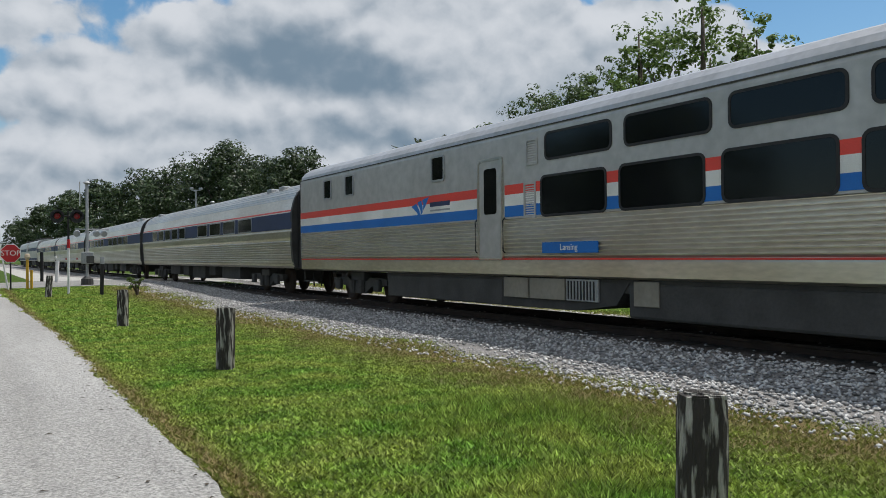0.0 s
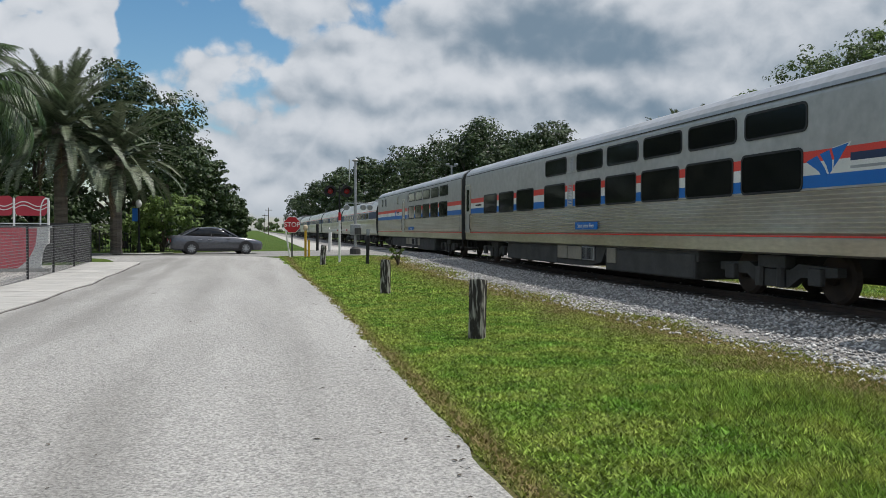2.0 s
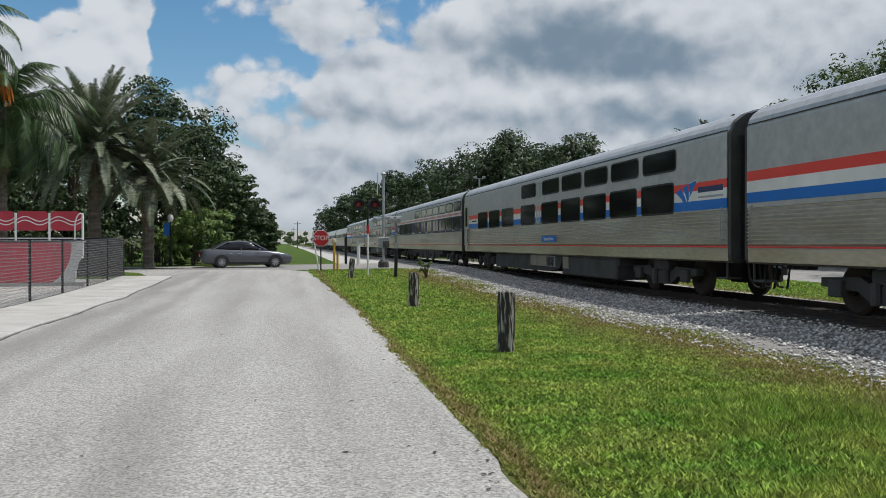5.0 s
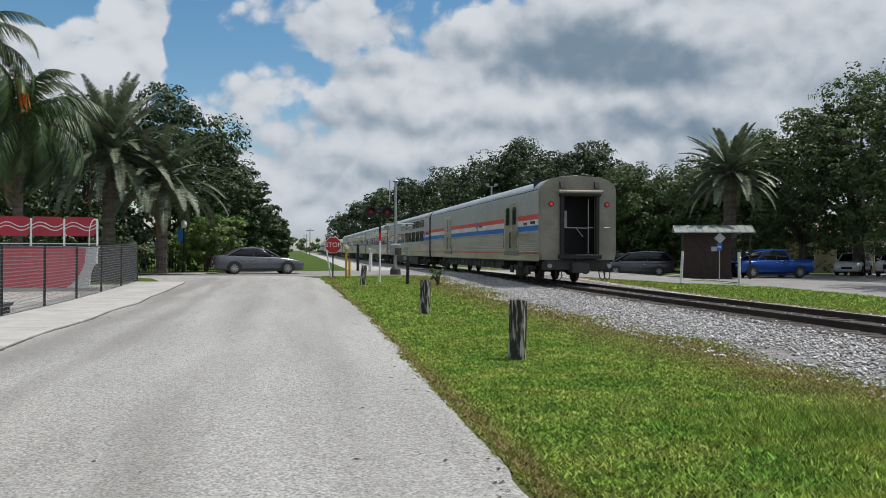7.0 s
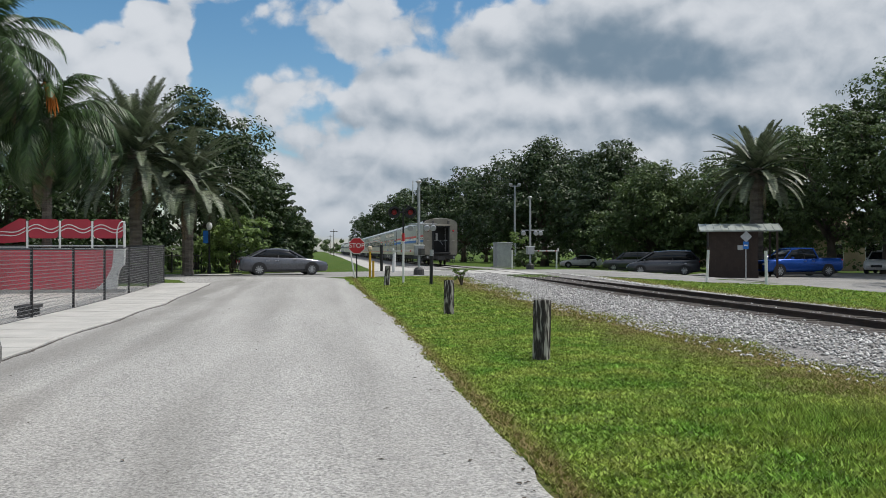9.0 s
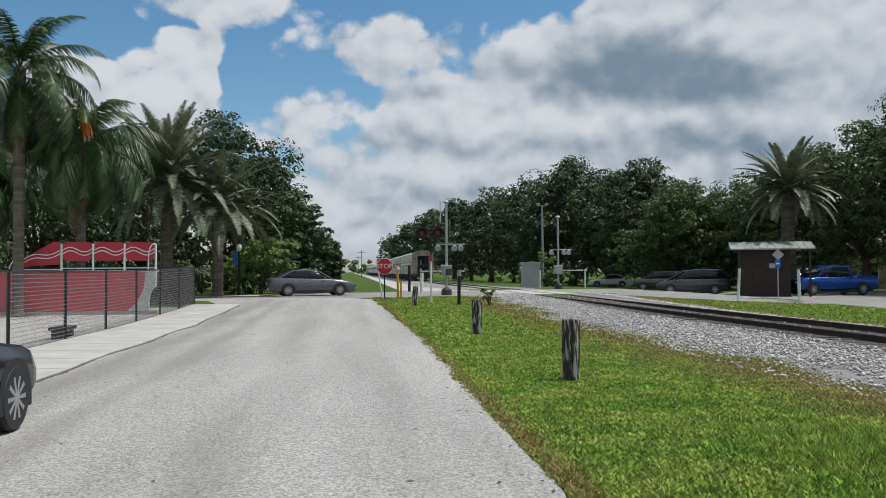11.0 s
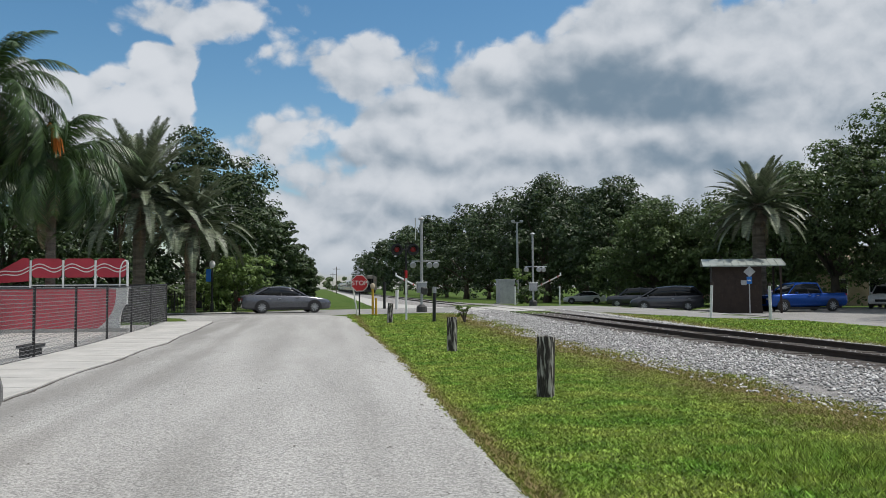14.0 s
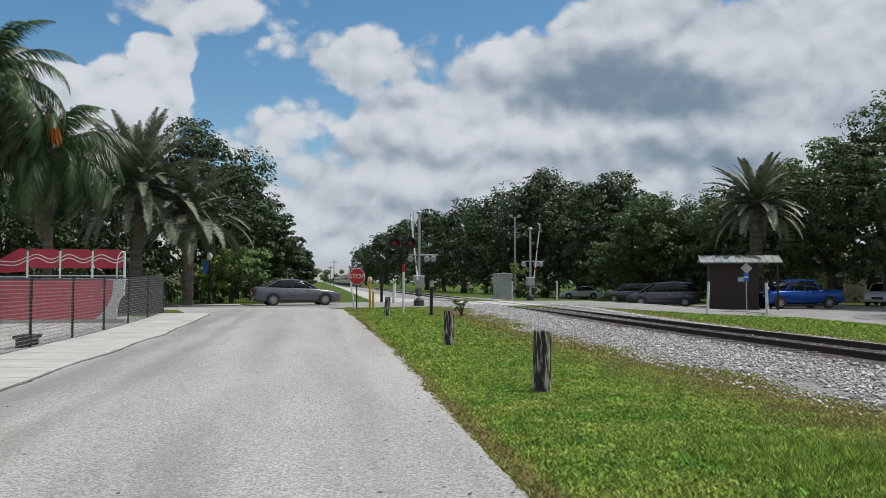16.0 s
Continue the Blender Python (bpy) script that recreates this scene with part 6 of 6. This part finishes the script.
def wheel(car, x, y, r, s):
    t = part("wheel", tube(bmesh.new(), [(x - s * 0.20, y, r), (x - s * 0.02, y, r), (x + s * 0.012, y, r), (x + s * 0.013, y, r)], [r * 0.97, r, r * 0.93, r * 0.66], 24), "black", car, "black tyre")
    bm = bmesh.new()
    tube(bm, [(x + s * 0.004, y, r), (x + s * 0.016, y, r)], [r * 0.20, r * 0.16], 10)
    for k in range(10):
        a = k * math.tau / 10
        c, d = math.cos(a), math.sin(a)
        q = [(r * 0.14, -r * 0.05), (r * 0.66, -r * 0.075), (r * 0.66, r * 0.075), (r * 0.14, r * 0.05)]
        loft(bm, [[(x + s * e, y + u * c - v * d, r + u * d + v * c) for u, v in q] for e in (-0.01, 0.014)])
    part("rim", bm, "zinc", t, "spoked alloy rim")


def vehicle(name, m, label, cat, mat, body, roof, wheels, wr, hw, bed=None, group="parked vehicles", lamps=True):
    """body: stations (y, half width, bottom, shoulder height); roof: stations (y, half width, base, top)."""
    car = thing(name, m, label, cat, group)
    rings = []
    for y, w, zl, zb in body:
        rings.append([(-w * 0.90, y, zl), (-w, y, zl + 0.16), (-w * 1.0, y, zl + (zb - zl) * 0.62), (-w * 0.955, y, zb - 0.05), (-w * 0.86, y, zb), (0, y, zb + 0.02),
                      (w * 0.86, y, zb), (w * 0.955, y, zb - 0.05), (w * 1.0, y, zl + (zb - zl) * 0.62), (w, y, zl + 0.16), (w * 0.90, y, zl)])
    part("body", loft(bmesh.new(), rings), mat, car, smooth=True)
    rings = []
    for y, w, z0, z1 in roof:
        rings.append([(-w[0], y, z0), (-(w[0] + w[1]) / 2 - 0.02, y, (z0 + z1) / 2), (-w[1], y, z1 - 0.03), (-w[1] + 0.1, y, z1), (w[1] - 0.1, y, z1), (w[1], y, z1 - 0.03), ((w[0] + w[1]) / 2 + 0.02, y, (z0 + z1) / 2), (w[0], y, z0)])
    part("cabin_glass", loft(bmesh.new(), rings), "carglass", car, "dark tinted windows", smooth=True)
    mid = [q for q in roof if q[3] - q[2] > 0.3]
    bm = bmesh.new()
    loft(bm, [[(-w[1] - 0.015, y, z1 - 0.06), (-w[1] - 0.005, y, z1 - 0.01), (-w[1] + 0.12, y, z1 + 0.022), (w[1] - 0.12, y, z1 + 0.022), (w[1] + 0.005, y, z1 - 0.01), (w[1] + 0.015, y, z1 - 0.06)] for y, w, z0, z1 in mid])
    part("roof_panel", bm, mat, car)
    for s in (-1, 1):
        f, a, b, r = roof[0], mid[0], mid[-1], roof[-1]
        for p, q in (((s * f[1][0], f[0], f[2]), (s * a[1][1], a[0], a[3])), ((s * b[1][1], b[0], b[3]), (s * r[1][0], r[0], r[2]))):
            part("pillar", tube(bmesh.new(), [p, q], 0.045, 6), mat, car)
        ym = (a[0] + b[0]) / 2
        part("pillar", tube(bmesh.new(), [(s * (a[1][0] + 0.005), ym, a[2]), (s * (a[1][1] + 0.01), ym, a[3] - 0.03)], 0.04, 6), "black", car)
        part("mirror", box(bmesh.new(), min(s * (hw + 0.0), s * (hw + 0.17)), max(s * (hw + 0.0), s * (hw + 0.17)), f[0] - 0.55, f[0] - 0.42, f[2] + 0.02, f[2] + 0.15, 0.02), mat, car)
        for y in wheels:
            arch = [(y + (wr + 0.07) * math.cos(k * math.pi / 12), wr + (wr + 0.07) * math.sin(k * math.pi / 12)) for k in range(13)]
            arch = [(y + wr + 0.07, 0.2)] + arch + [(y - wr - 0.07, 0.2)]
            part("wheel_arch", plate(bmesh.new(), arch, min(s * (hw - 0.1), s * (hw + 0.004)), max(s * (hw - 0.1), s * (hw + 0.004))), "black", car)
            wheel(car, s * hw, y, wr, s)
        yf, yb = body[0], body[-1]
        if lamps:
            part("headlight", box(bmesh.new(), min(s * yf[1] * 0.55, s * yf[1] * 0.97), max(s * yf[1] * 0.55, s * yf[1] * 0.97), yf[0] - 0.25, yf[0] + 0.01, yf[3] - 0.22, yf[3] - 0.06, 0.03), "whitepaint", car, "clear headlight")
            part("tail_light", box(bmesh.new(), min(s * yb[1] * 0.62, s * yb[1] * 0.98), max(s * yb[1] * 0.62, s * yb[1] * 0.98), yb[0] - 0.01, yb[0] + 0.2, yb[3] - 0.25, yb[3] - 0.08, 0.03), "stopred", car, "red tail light")
        for y in ((a[0] + ym) / 2 - 0.5, (ym + b[0]) / 2 - 0.35):
            part("door_handle", box(bmesh.new(), min(s * (hw - 0.05), s * (hw + 0.012)), max(s * (hw - 0.05), s * (hw + 0.012)), y, y + 0.18, f[2] - 0.14, f[2] - 0.11), "zinc", car)
        part("side_sill", box(bmesh.new(), min(s * (hw - 0.1), s * (hw - 0.005)), max(s * (hw - 0.1), s * (hw - 0.005)), wheels[1] + wr, wheels[0] - wr, 0.18, 0.30, 0.02), "black", car)
    part("grille", box(bmesh.new(), -body[0][1] * 0.5, body[0][1] * 0.5, body[0][0] - 0.05, body[0][0] + 0.012, body[0][2] + 0.10, body[0][3] - 0.12, 0.01), "black", car)
    part("number_plate", box(bmesh.new(), -0.16, 0.16, body[-1][0] - 0.012, body[-1][0] + 0.02, body[-1][2] + 0.25, body[-1][2] + 0.40), "white", car)
    if bed:
        part("load_bed", box(bmesh.new(), -hw + 0.12, hw - 0.12, bed[0], bed[1], bed[2] - 0.02, bed[2] + 0.025), "black", car)
    return car


SEDAN = dict(body=[(2.38, 0.62, 0.32, 0.60), (2.25, 0.80, 0.22, 0.70), (1.9, 0.90, 0.20, 0.80), (0.9, 0.91, 0.20, 0.93), (-0.3, 0.91, 0.20, 0.97), (-1.6, 0.91, 0.20, 1.0), (-2.2, 0.86, 0.24, 1.0), (-2.42, 0.74, 0.34, 0.92)],
             roof=[(1.05, (0.78, 0.76), 0.90, 0.93), (0.25, (0.82, 0.60), 0.93, 1.36), (-0.35, (0.83, 0.61), 0.95, 1.44), (-1.0, (0.82, 0.59), 0.96, 1.40), (-1.85, (0.76, 0.72), 0.98, 1.0)],
             wheels=(1.42, -1.40), wr=0.325, hw=0.91)
VAN = dict(body=[(2.52, 0.70, 0.32, 0.66), (2.35, 0.88, 0.24, 0.80), (1.8, 0.97, 0.22, 0.98), (0.9, 0.98, 0.22, 1.08), (-2.2, 0.98, 0.22, 1.12), (-2.5, 0.92, 0.30, 1.10)],
           roof=[(1.75, (0.85, 0.82), 0.98, 1.0), (0.6, (0.90, 0.68), 1.06, 1.66), (-0.6, (0.91, 0.70), 1.10, 1.76), (-1.9, (0.90, 0.69), 1.10, 1.72), (-2.48, (0.85, 0.72), 1.10, 1.2)],
           wheels=(1.55, -1.45), wr=0.34, hw=0.98)
TRUCK = dict(body=[(2.9, 0.88, 0.42, 1.0), (2.75, 0.98, 0.36, 1.10), (1.6, 1.01, 0.34, 1.18), (0.8, 1.01, 0.34, 1.20), (-2.7, 1.01, 0.36, 1.25), (-2.9, 0.99, 0.42, 1.25)],
             roof=[(1.55, (0.88, 0.84), 1.17, 1.2), (0.85, (0.92, 0.72), 1.20, 1.82), (0.2, (0.93, 0.74), 1.20, 1.92), (-0.75, (0.92, 0.73), 1.20, 1.90), (-1.05, (0.90, 0.80), 1.20, 1.4)],
             wheels=(1.95, -1.75), wr=0.40, hw=1.01, bed=(-2.8, -1.1, 1.25))
SUV = dict(body=[(2.3, 0.75, 0.40, 0.80), (2.15, 0.90, 0.32, 0.98), (1.4, 0.95, 0.30, 1.06), (0.5, 0.95, 0.30, 1.10), (-2.1, 0.95, 0.30, 1.12), (-2.3, 0.90, 0.40, 1.10)],
           roof=[(1.15, (0.85, 0.80), 1.06, 1.08), (0.45, (0.88, 0.70), 1.09, 1.66), (-0.6, (0.88, 0.71), 1.10, 1.74), (-1.8, (0.88, 0.70), 1.10, 1.70), (-2.25, (0.84, 0.72), 1.10, 1.2)],
           wheels=(1.4, -1.38), wr=0.36, hw=0.95)
SEDAN_AT = (-1.95, 45.2)


def heading(dx, dy):
    return math.degrees(math.atan2(-dx, dy))


def build_vehicles():
    grey = paint("graphite_paint", (0.145, 0.150, 0.168), 0.22, 0.5)
    dark = paint("dark_grey_paint", (0.085, 0.088, 0.10), 0.2, 0.5)
    blue = paint("bright_blue_paint", (0.012, 0.075, 0.36))
    wht = paint("car_white_paint", (0.68, 0.68, 0.67), 0.3, 0.0)
    navy = paint("midnight_paint", (0.016, 0.022, 0.035))
    purple = paint("purple_paint", (0.06, 0.02, 0.22))
    global SEDAN_CAR
    SEDAN_CAR = vehicle("sedan", pose(*SEDAN_AT, gz(45), 0, 0, heading(1, 0.22)), "graphite grey sedan waiting at the crossing street", "car", grey, group="moving cars", **SEDAN)
    vehicle("parked_sedan", pose(-4.14, 6.98, 0.012, 0, 0, 0), "midnight blue sedan parked at the lane's edge", "car", navy, **SEDAN)
    vehicle("minivan", pose(24.4, 54.9, gz(54.9, 25) + 0.012, 0, 0, heading(-0.92, 0.38)), "dark grey minivan parked at the street's edge", "van", dark, **VAN)
    vehicle("pickup_truck", pose(31.8, 50.2, gz(50.2, 32) + 0.012, 0, 0, heading(-0.98, -0.08)), "bright blue pickup truck parked beside the shelter", "pickup", blue, **TRUCK)
    for x, y, a, p, spec, nm, lb in ((27.3, 58.6, heading(-0.5, -0.85), wht, SUV, "suv", "white suv parked behind the minivan"),
                                     (42.0, 55.0, heading(-0.75, -0.65), wht, SUV, "suv", "white suv parked under the trees"),
                                     (44.6, 53.6, heading(-0.75, -0.65), wht, TRUCK, "pickup_truck", "white pickup parked under the trees"),
                                     (41.5, 46.5, heading(-0.9, 0.3), grey, SEDAN, "sedan", "silver grey sedan parked in tree shade"),
                                     (31.2, 54.0, heading(-0.9, 0.1), purple, SEDAN, "sedan", "purple sedan parked behind the shelter"),
                                     (27.5, 69.0, heading(-0.9, 0.3), dark, SUV, "suv", "dark suv parked far under the oaks"),
                                     (30.0, 90.0, heading(-0.9, 0.3), wht, SEDAN, "sedan", "white sedan parked far under the oaks"),
                                     (-5.4, 108.0, heading(1, 0.1), wht, SUV, "suv", "white car far off beyond the street")):
        vehicle(nm, pose(x, y, gz(y, x) + 0.012, 0, 0, a), lb, "car", p, **spec)


def shelter():
    m = pose(27.4, 49.8, gz(50), 0, 0, -24)
    sh = thing("shelter", m, "dark brown wooden shelter with a pale metal roof", "shelter")
    for y0, y1, x0, x1 in ((-1.4, -1.3, -1.9, 1.1), (1.3, 1.4, -1.9, 1.1)):
        w = part("wall", box(bmesh.new(), x0, x1, y0, y1, 0, 2.55), "brown", sh)
        for j in range(15):
            part("board", box(bmesh.new(), x0 + j * 0.2 + 0.008, x0 + j * 0.2 + 0.192, y0 - 0.02 if y0 < 0 else y1, y0 if y0 < 0 else y1 + 0.02, 0.02, 2.52), "brown", w)
    part("wall", box(bmesh.new(), -1.9, -1.8, -1.3, 1.3, 0, 2.55), "brown", sh)
    part("base", box(bmesh.new(), -1.92, 1.12, -1.45, 1.45, -0.55, 0.0), "brown", sh, "dark timber base")
    part("notice", box(bmesh.new(), -0.15, 0.2, -1.45, -1.42, 1.35, 1.65), "zinc", sh, "small faded notice")
    bm = bmesh.new()
    loft(bm, [[(-2.5, -2.0, 2.52), (-2.5, -2.0, 2.60), (-2.5, 0.2, 3.08), (-2.5, 2.2, 2.70), (-2.5, 2.2, 2.62), (-2.5, 0.2, 3.0)], [(2.5, -2.0, 2.52), (2.5, -2.0, 2.60), (2.5, 0.2, 3.08), (2.5, 2.2, 2.70), (2.5, 2.2, 2.62), (2.5, 0.2, 3.0)]])
    r = part("roof", bm, "metalroof", sh, "pale ribbed metal roof")
    for j in range(12):
        x = -2.48 + j * 0.45
        part("rib", loft(bmesh.new(), [[(x - 0.02, -2.0, 2.605), (x + 0.02, -2.0, 2.605), (x + 0.02, -2.0, 2.64), (x - 0.02, -2.0, 2.64)], [(x - 0.02, 0.2, 3.085), (x + 0.02, 0.2, 3.085), (x + 0.02, 0.2, 3.12), (x - 0.02, 0.2, 3.12)]]), "metalroof", r)
    for x in (2.2,):
        for y in (-1.7, 1.9):
            part("roof_post", box(bmesh.new(), x - 0.06, x + 0.06, y - 0.06, y + 0.06, -0.5, 2.6), "brown", sh)


def street_furniture():
    for i, (x, y, h, r, ln) in enumerate(((3.12, 2.78, 0.86, 0.125, (1, -1)), (3.13, 11.15, 0.85, 0.128, (0, 1)), (3.12, 19.35, 0.84, 0.125, (1, 0)))):
        wooden_post(x, y, h, r, 30 + i, ln)
    wooden_post(2.72, 32.7, 0.80, 0.12, 40, (0, 6), "mossy green wooden post leaning in the grass")
    pole("dark_pole", 4.58, 33.0, 1.45, 0.07, "iron", "dark timber pole with a pale cap", "post", (0, 1), ("zinc", 0.25))
    pole("white_marker", 17.05, 33.7, 1.55, 0.06, "whitepaint", "white plastic marker post with rusty top", "marker", (0, 3), ("rail", 0.12), "white marker posts")
    pole("white_marker", 18.55, 31.4, 1.55, 0.06, "whitepaint", "white plastic marker post with rusty top", "marker", (0, -1), ("rail", 0.12), "white marker posts")
    pole("white_marker", 17.3, 57.5, 1.5, 0.06, "whitepaint", "white plastic marker post with rusty top", "marker", (0, 1), ("rail", 0.12), "white marker posts")
    pole("white_marker", 14.2, 58.5, 1.5, 0.06, "whitepaint", "white plastic marker post with rusty top", "marker", (0, 0), ("rail", 0.12), "white marker posts")
    pole("white_stake", 1.72, 39.2, 1.9, 0.035, "whitepaint", "white stake leaning behind the stop sign", "stake", (0, -9))
    pole("dark_pole", 4.0, 52.0, 1.7, 0.09, "iron", "dark short timber pole beside the line", "post")
    pole("white_marker", 4.55, 49.5, 1.2, 0.10, "whitepaint", "white short plastic post beyond the street", "marker", (0, 2))
    for dx, h in ((0.0, 1.30), (0.16, 0.85)):
        b = thing("bollard", pose(2.42 + dx, 38.7, gz(38.7)), "yellow painted steel bollard at the corner", "bollard", "yellow bollards")
        part("shaft", tube(bmesh.new(), [(0, 0, -0.05), (0, 0, h)], 0.055, 10), "yellow", b)
        if dx == 0:
            part("head", tube(bmesh.new(), [(0, 0, h), (0, 0, h + 0.10), (0, 0, h + 0.22), (0, 0, h + 0.26)], [0.07, 0.12, 0.10, 0.04], 10), "beige", b, "dull domed head")
    stop_sign(1.80, 38.9)
    # signal cabinet
    c = thing("signal_cabinet", pose(14.75, 64.0, gz(64), 0, 0, 6), "grey steel signal cabinet beside the track", "cabinet")
    part("body", box(bmesh.new(), -0.65, 0.65, -0.5, 0.5, 0.1, 1.95, 0.02), "zinc", c)
    part("roof", box(bmesh.new(), -0.70, 0.70, -0.56, 0.56, 1.95, 2.03, 0.02), "zinc", c)
    part("base", box(bmesh.new(), -0.8, 0.8, -0.6, 0.6, -0.1, 0.1), "concrete", c)
    for x in (-0.63, 0.01):
        part("door", box(bmesh.new(), x, x + 0.62, -0.52, -0.5, 0.18, 1.88, 0.005), "zinc", c)
    # tall pole with floodlights behind the crossing
    p = thing("light_pole", pose(20.2, 82, gz(82)), "grey pole with small floodlights", "light pole")
    part("shaft", tube(bmesh.new(), [(0, 0, -0.1), (0, 0, 8.3)], [0.14, 0.09], 10), "zinc", p)
    part("bracket", box(bmesh.new(), -0.5, 0.5, -0.04, 0.04, 8.2, 8.3), "zinc", p)
    for x in (-0.45, 0.45):
        part("floodlight", box(bmesh.new(), x - 0.16, x + 0.16, -0.2, 0.1, 8.28, 8.52, 0.03), "zinc", p)
    # utility poles far off along the line
    for x, y in ((4.4, 240), (4.6, 330)):
        u = thing("utility_pole", pose(x, y, gz(y)), "distant wooden utility pole with cross-arm", "pole", "utility poles")
        part("shaft", tube(bmesh.new(), [(0, 0, -0.1), (0, 0, 8.0)], [0.12, 0.09], 8), "bark", u)
        part("cross_arm", box(bmesh.new(), -1.1, 1.1, -0.06, 0.06, 7.2, 7.35), "bark", u)
    # post-top street lamp with banner
    for x, y, ban in ((-6.07, 46.8, True),):
        l = thing("street_lamp", pose(x, y, gz(y)), "black post-top lamp with a white globe", "street lamp", "street lamps")
        part("post", tube(bmesh.new(), [(0, 0, 0), (0, 0, 0.5), (0, 0, 0.55), (0, 0, 2.5)], [0.11, 0.09, 0.05, 0.045], 10), "iron", l)
        part("globe", tube(bmesh.new(), [(0, 0, 2.5), (0, 0, 2.58), (0, 0, 2.74), (0, 0, 2.88), (0, 0, 2.95)], [0.06, 0.14, 0.17, 0.12, 0.02], 12), "whitepaint", l, "white globe", True)
        if ban:
            part("banner", box(bmesh.new(), -0.34, -0.06, -0.008, 0.008, 1.75, 2.45), "blue", l, "blue cloth banner")
            part("banner_arm", tube(bmesh.new(), [(0, 0, 2.46), (-0.36, 0, 2.46)], 0.012, 6), "iron", l)
    # iron railing on the far corner
    f = thing("iron_railing", pose(0, 0, 0), "low black iron railing before the hedge", "railing")
    pts = [(-13.0, 46.6), (-3.6, 49.4)]
    for j in range(61):
        u = j / 60
        x, y = pts[0][0] + (pts[1][0] - pts[0][0]) * u, pts[0][1] + (pts[1][1] - pts[0][1]) * u
        part("bar" if j % 10 else "post", tube(bmesh.new(), [(x, y, gz(y)), (x, y, gz(y) + (1.1 if j % 10 else 1.25))], 0.014 if j % 10 else 0.04, 5), "iron", f)
    for z in (0.15, 1.05):
        part("rail", tube(bmesh.new(), [(*pts[0], gz(46.6) + z), (*pts[1], gz(49.4) + z)], 0.02, 6), "iron", f)
    # blue parking sign on two posts
    s = thing("parking_sign", pose(25.6, 45.6, gz(45.6, 25.6), 0, 0, -25), "blue parking sign on a thin steel post", "sign")
    part("post", tube(bmesh.new(), [(0, 0, -0.1), (0, 0, 2.7)], 0.035, 8), "zinc", s)
    part("sign_plate", box(bmesh.new(), -0.15, 0.15, -0.05, -0.035, 1.85, 2.30), "blue", s)
    part("writing_bar", box(bmesh.new(), -0.10, 0.10, -0.056, -0.05, 2.03, 2.11), "white", s)
    part("sign_back", loft(bmesh.new(), [[(0.02 + a, yy, 2.60 + b) for a, b in ((-0.34, 0), (0, -0.34), (0.34, 0), (0, 0.34))] for yy in (-0.02, -0.008)]), "zinc", s, "grey diamond sign seen from behind")


def buildings():
    """Low houses half hidden behind the trees."""
    for x, y, w, d, h, a, lb in ((52, 66, 14, 9, 3.4, -35, "beige single-storey house with a shingle roof"), (46, 96, 16, 9, 3.6, -25, "beige low building behind the oaks")):
        b = thing("house", pose(x, y, gz(y, x), 0, 0, a), lb, "house", "houses behind the trees")
        wall = part("wall", box(bmesh.new(), -w / 2, w / 2, -d / 2, d / 2, 0, h), "beige", b)
        bm = bmesh.new()
        loft(bm, [[(xx, -d / 2 - 0.6, h), (xx, -d / 2 - 0.6, h + 0.15), (xx, 0, h + 2.0), (xx, d / 2 + 0.6, h + 0.15), (xx, d / 2 + 0.6, h)] for xx in (-w / 2 - 0.5, w / 2 + 0.5)])
        part("roof", bm, "shingle", b)
        for j in range(int(w // 3)):
            xx = -w / 2 + 1.2 + j * 3
            wi = part("window", box(bmesh.new(), xx, xx + 1.2, -d / 2 - 0.05, -d / 2 - 0.01, 1.0, 2.3), "tint", b)
            part("frame", box(bmesh.new(), xx - 0.08, xx + 1.28, -d / 2 - 0.04, -d / 2 - 0.005, 0.92, 2.38), "whitepaint", wi)


street_furniture()
crossing_signals()
chain_fence()
play_structure()
build_vehicles()
shelter()
buildings()


# ---- what moves ----
def motions():
    for car, k in TRAIN:
        walk(car, [(t, pose(TRACK_X, travel(t) - PITCH * k, RAIL_Z)) for t in range(17)])
    # gate arms rise after the train has passed
    rise = ((0, 0), (13.0, 0), (13.5, 4), (14.0, 11), (14.5, 20), (15.0, 31), (15.2, 41), (15.4, 48), (15.6, 54), (15.8, 62), (16.0, 74))
    for arm, x, side in ARMS:
        walk(arm, [(t, pose(x, -0.27 * side, 1.3, 0, 0, 15 if side == 1 else 188) @ pose(0, 0, 0, a)) for t, a in rise])
    # the waiting sedan pulls off
    roll = ((0, 0.0), (15.2, 0.0), (15.5, 0.12), (15.75, 0.36), (16.0, 0.75))
    d = Vector((1, 0.22, 0)).normalized()
    walk(SEDAN_CAR, [(t, pose(SEDAN_AT[0] + d.x * s, SEDAN_AT[1] + d.y * s, gz(45), 0, 0, heading(1, 0.22))) for t, s in roll])


motions()
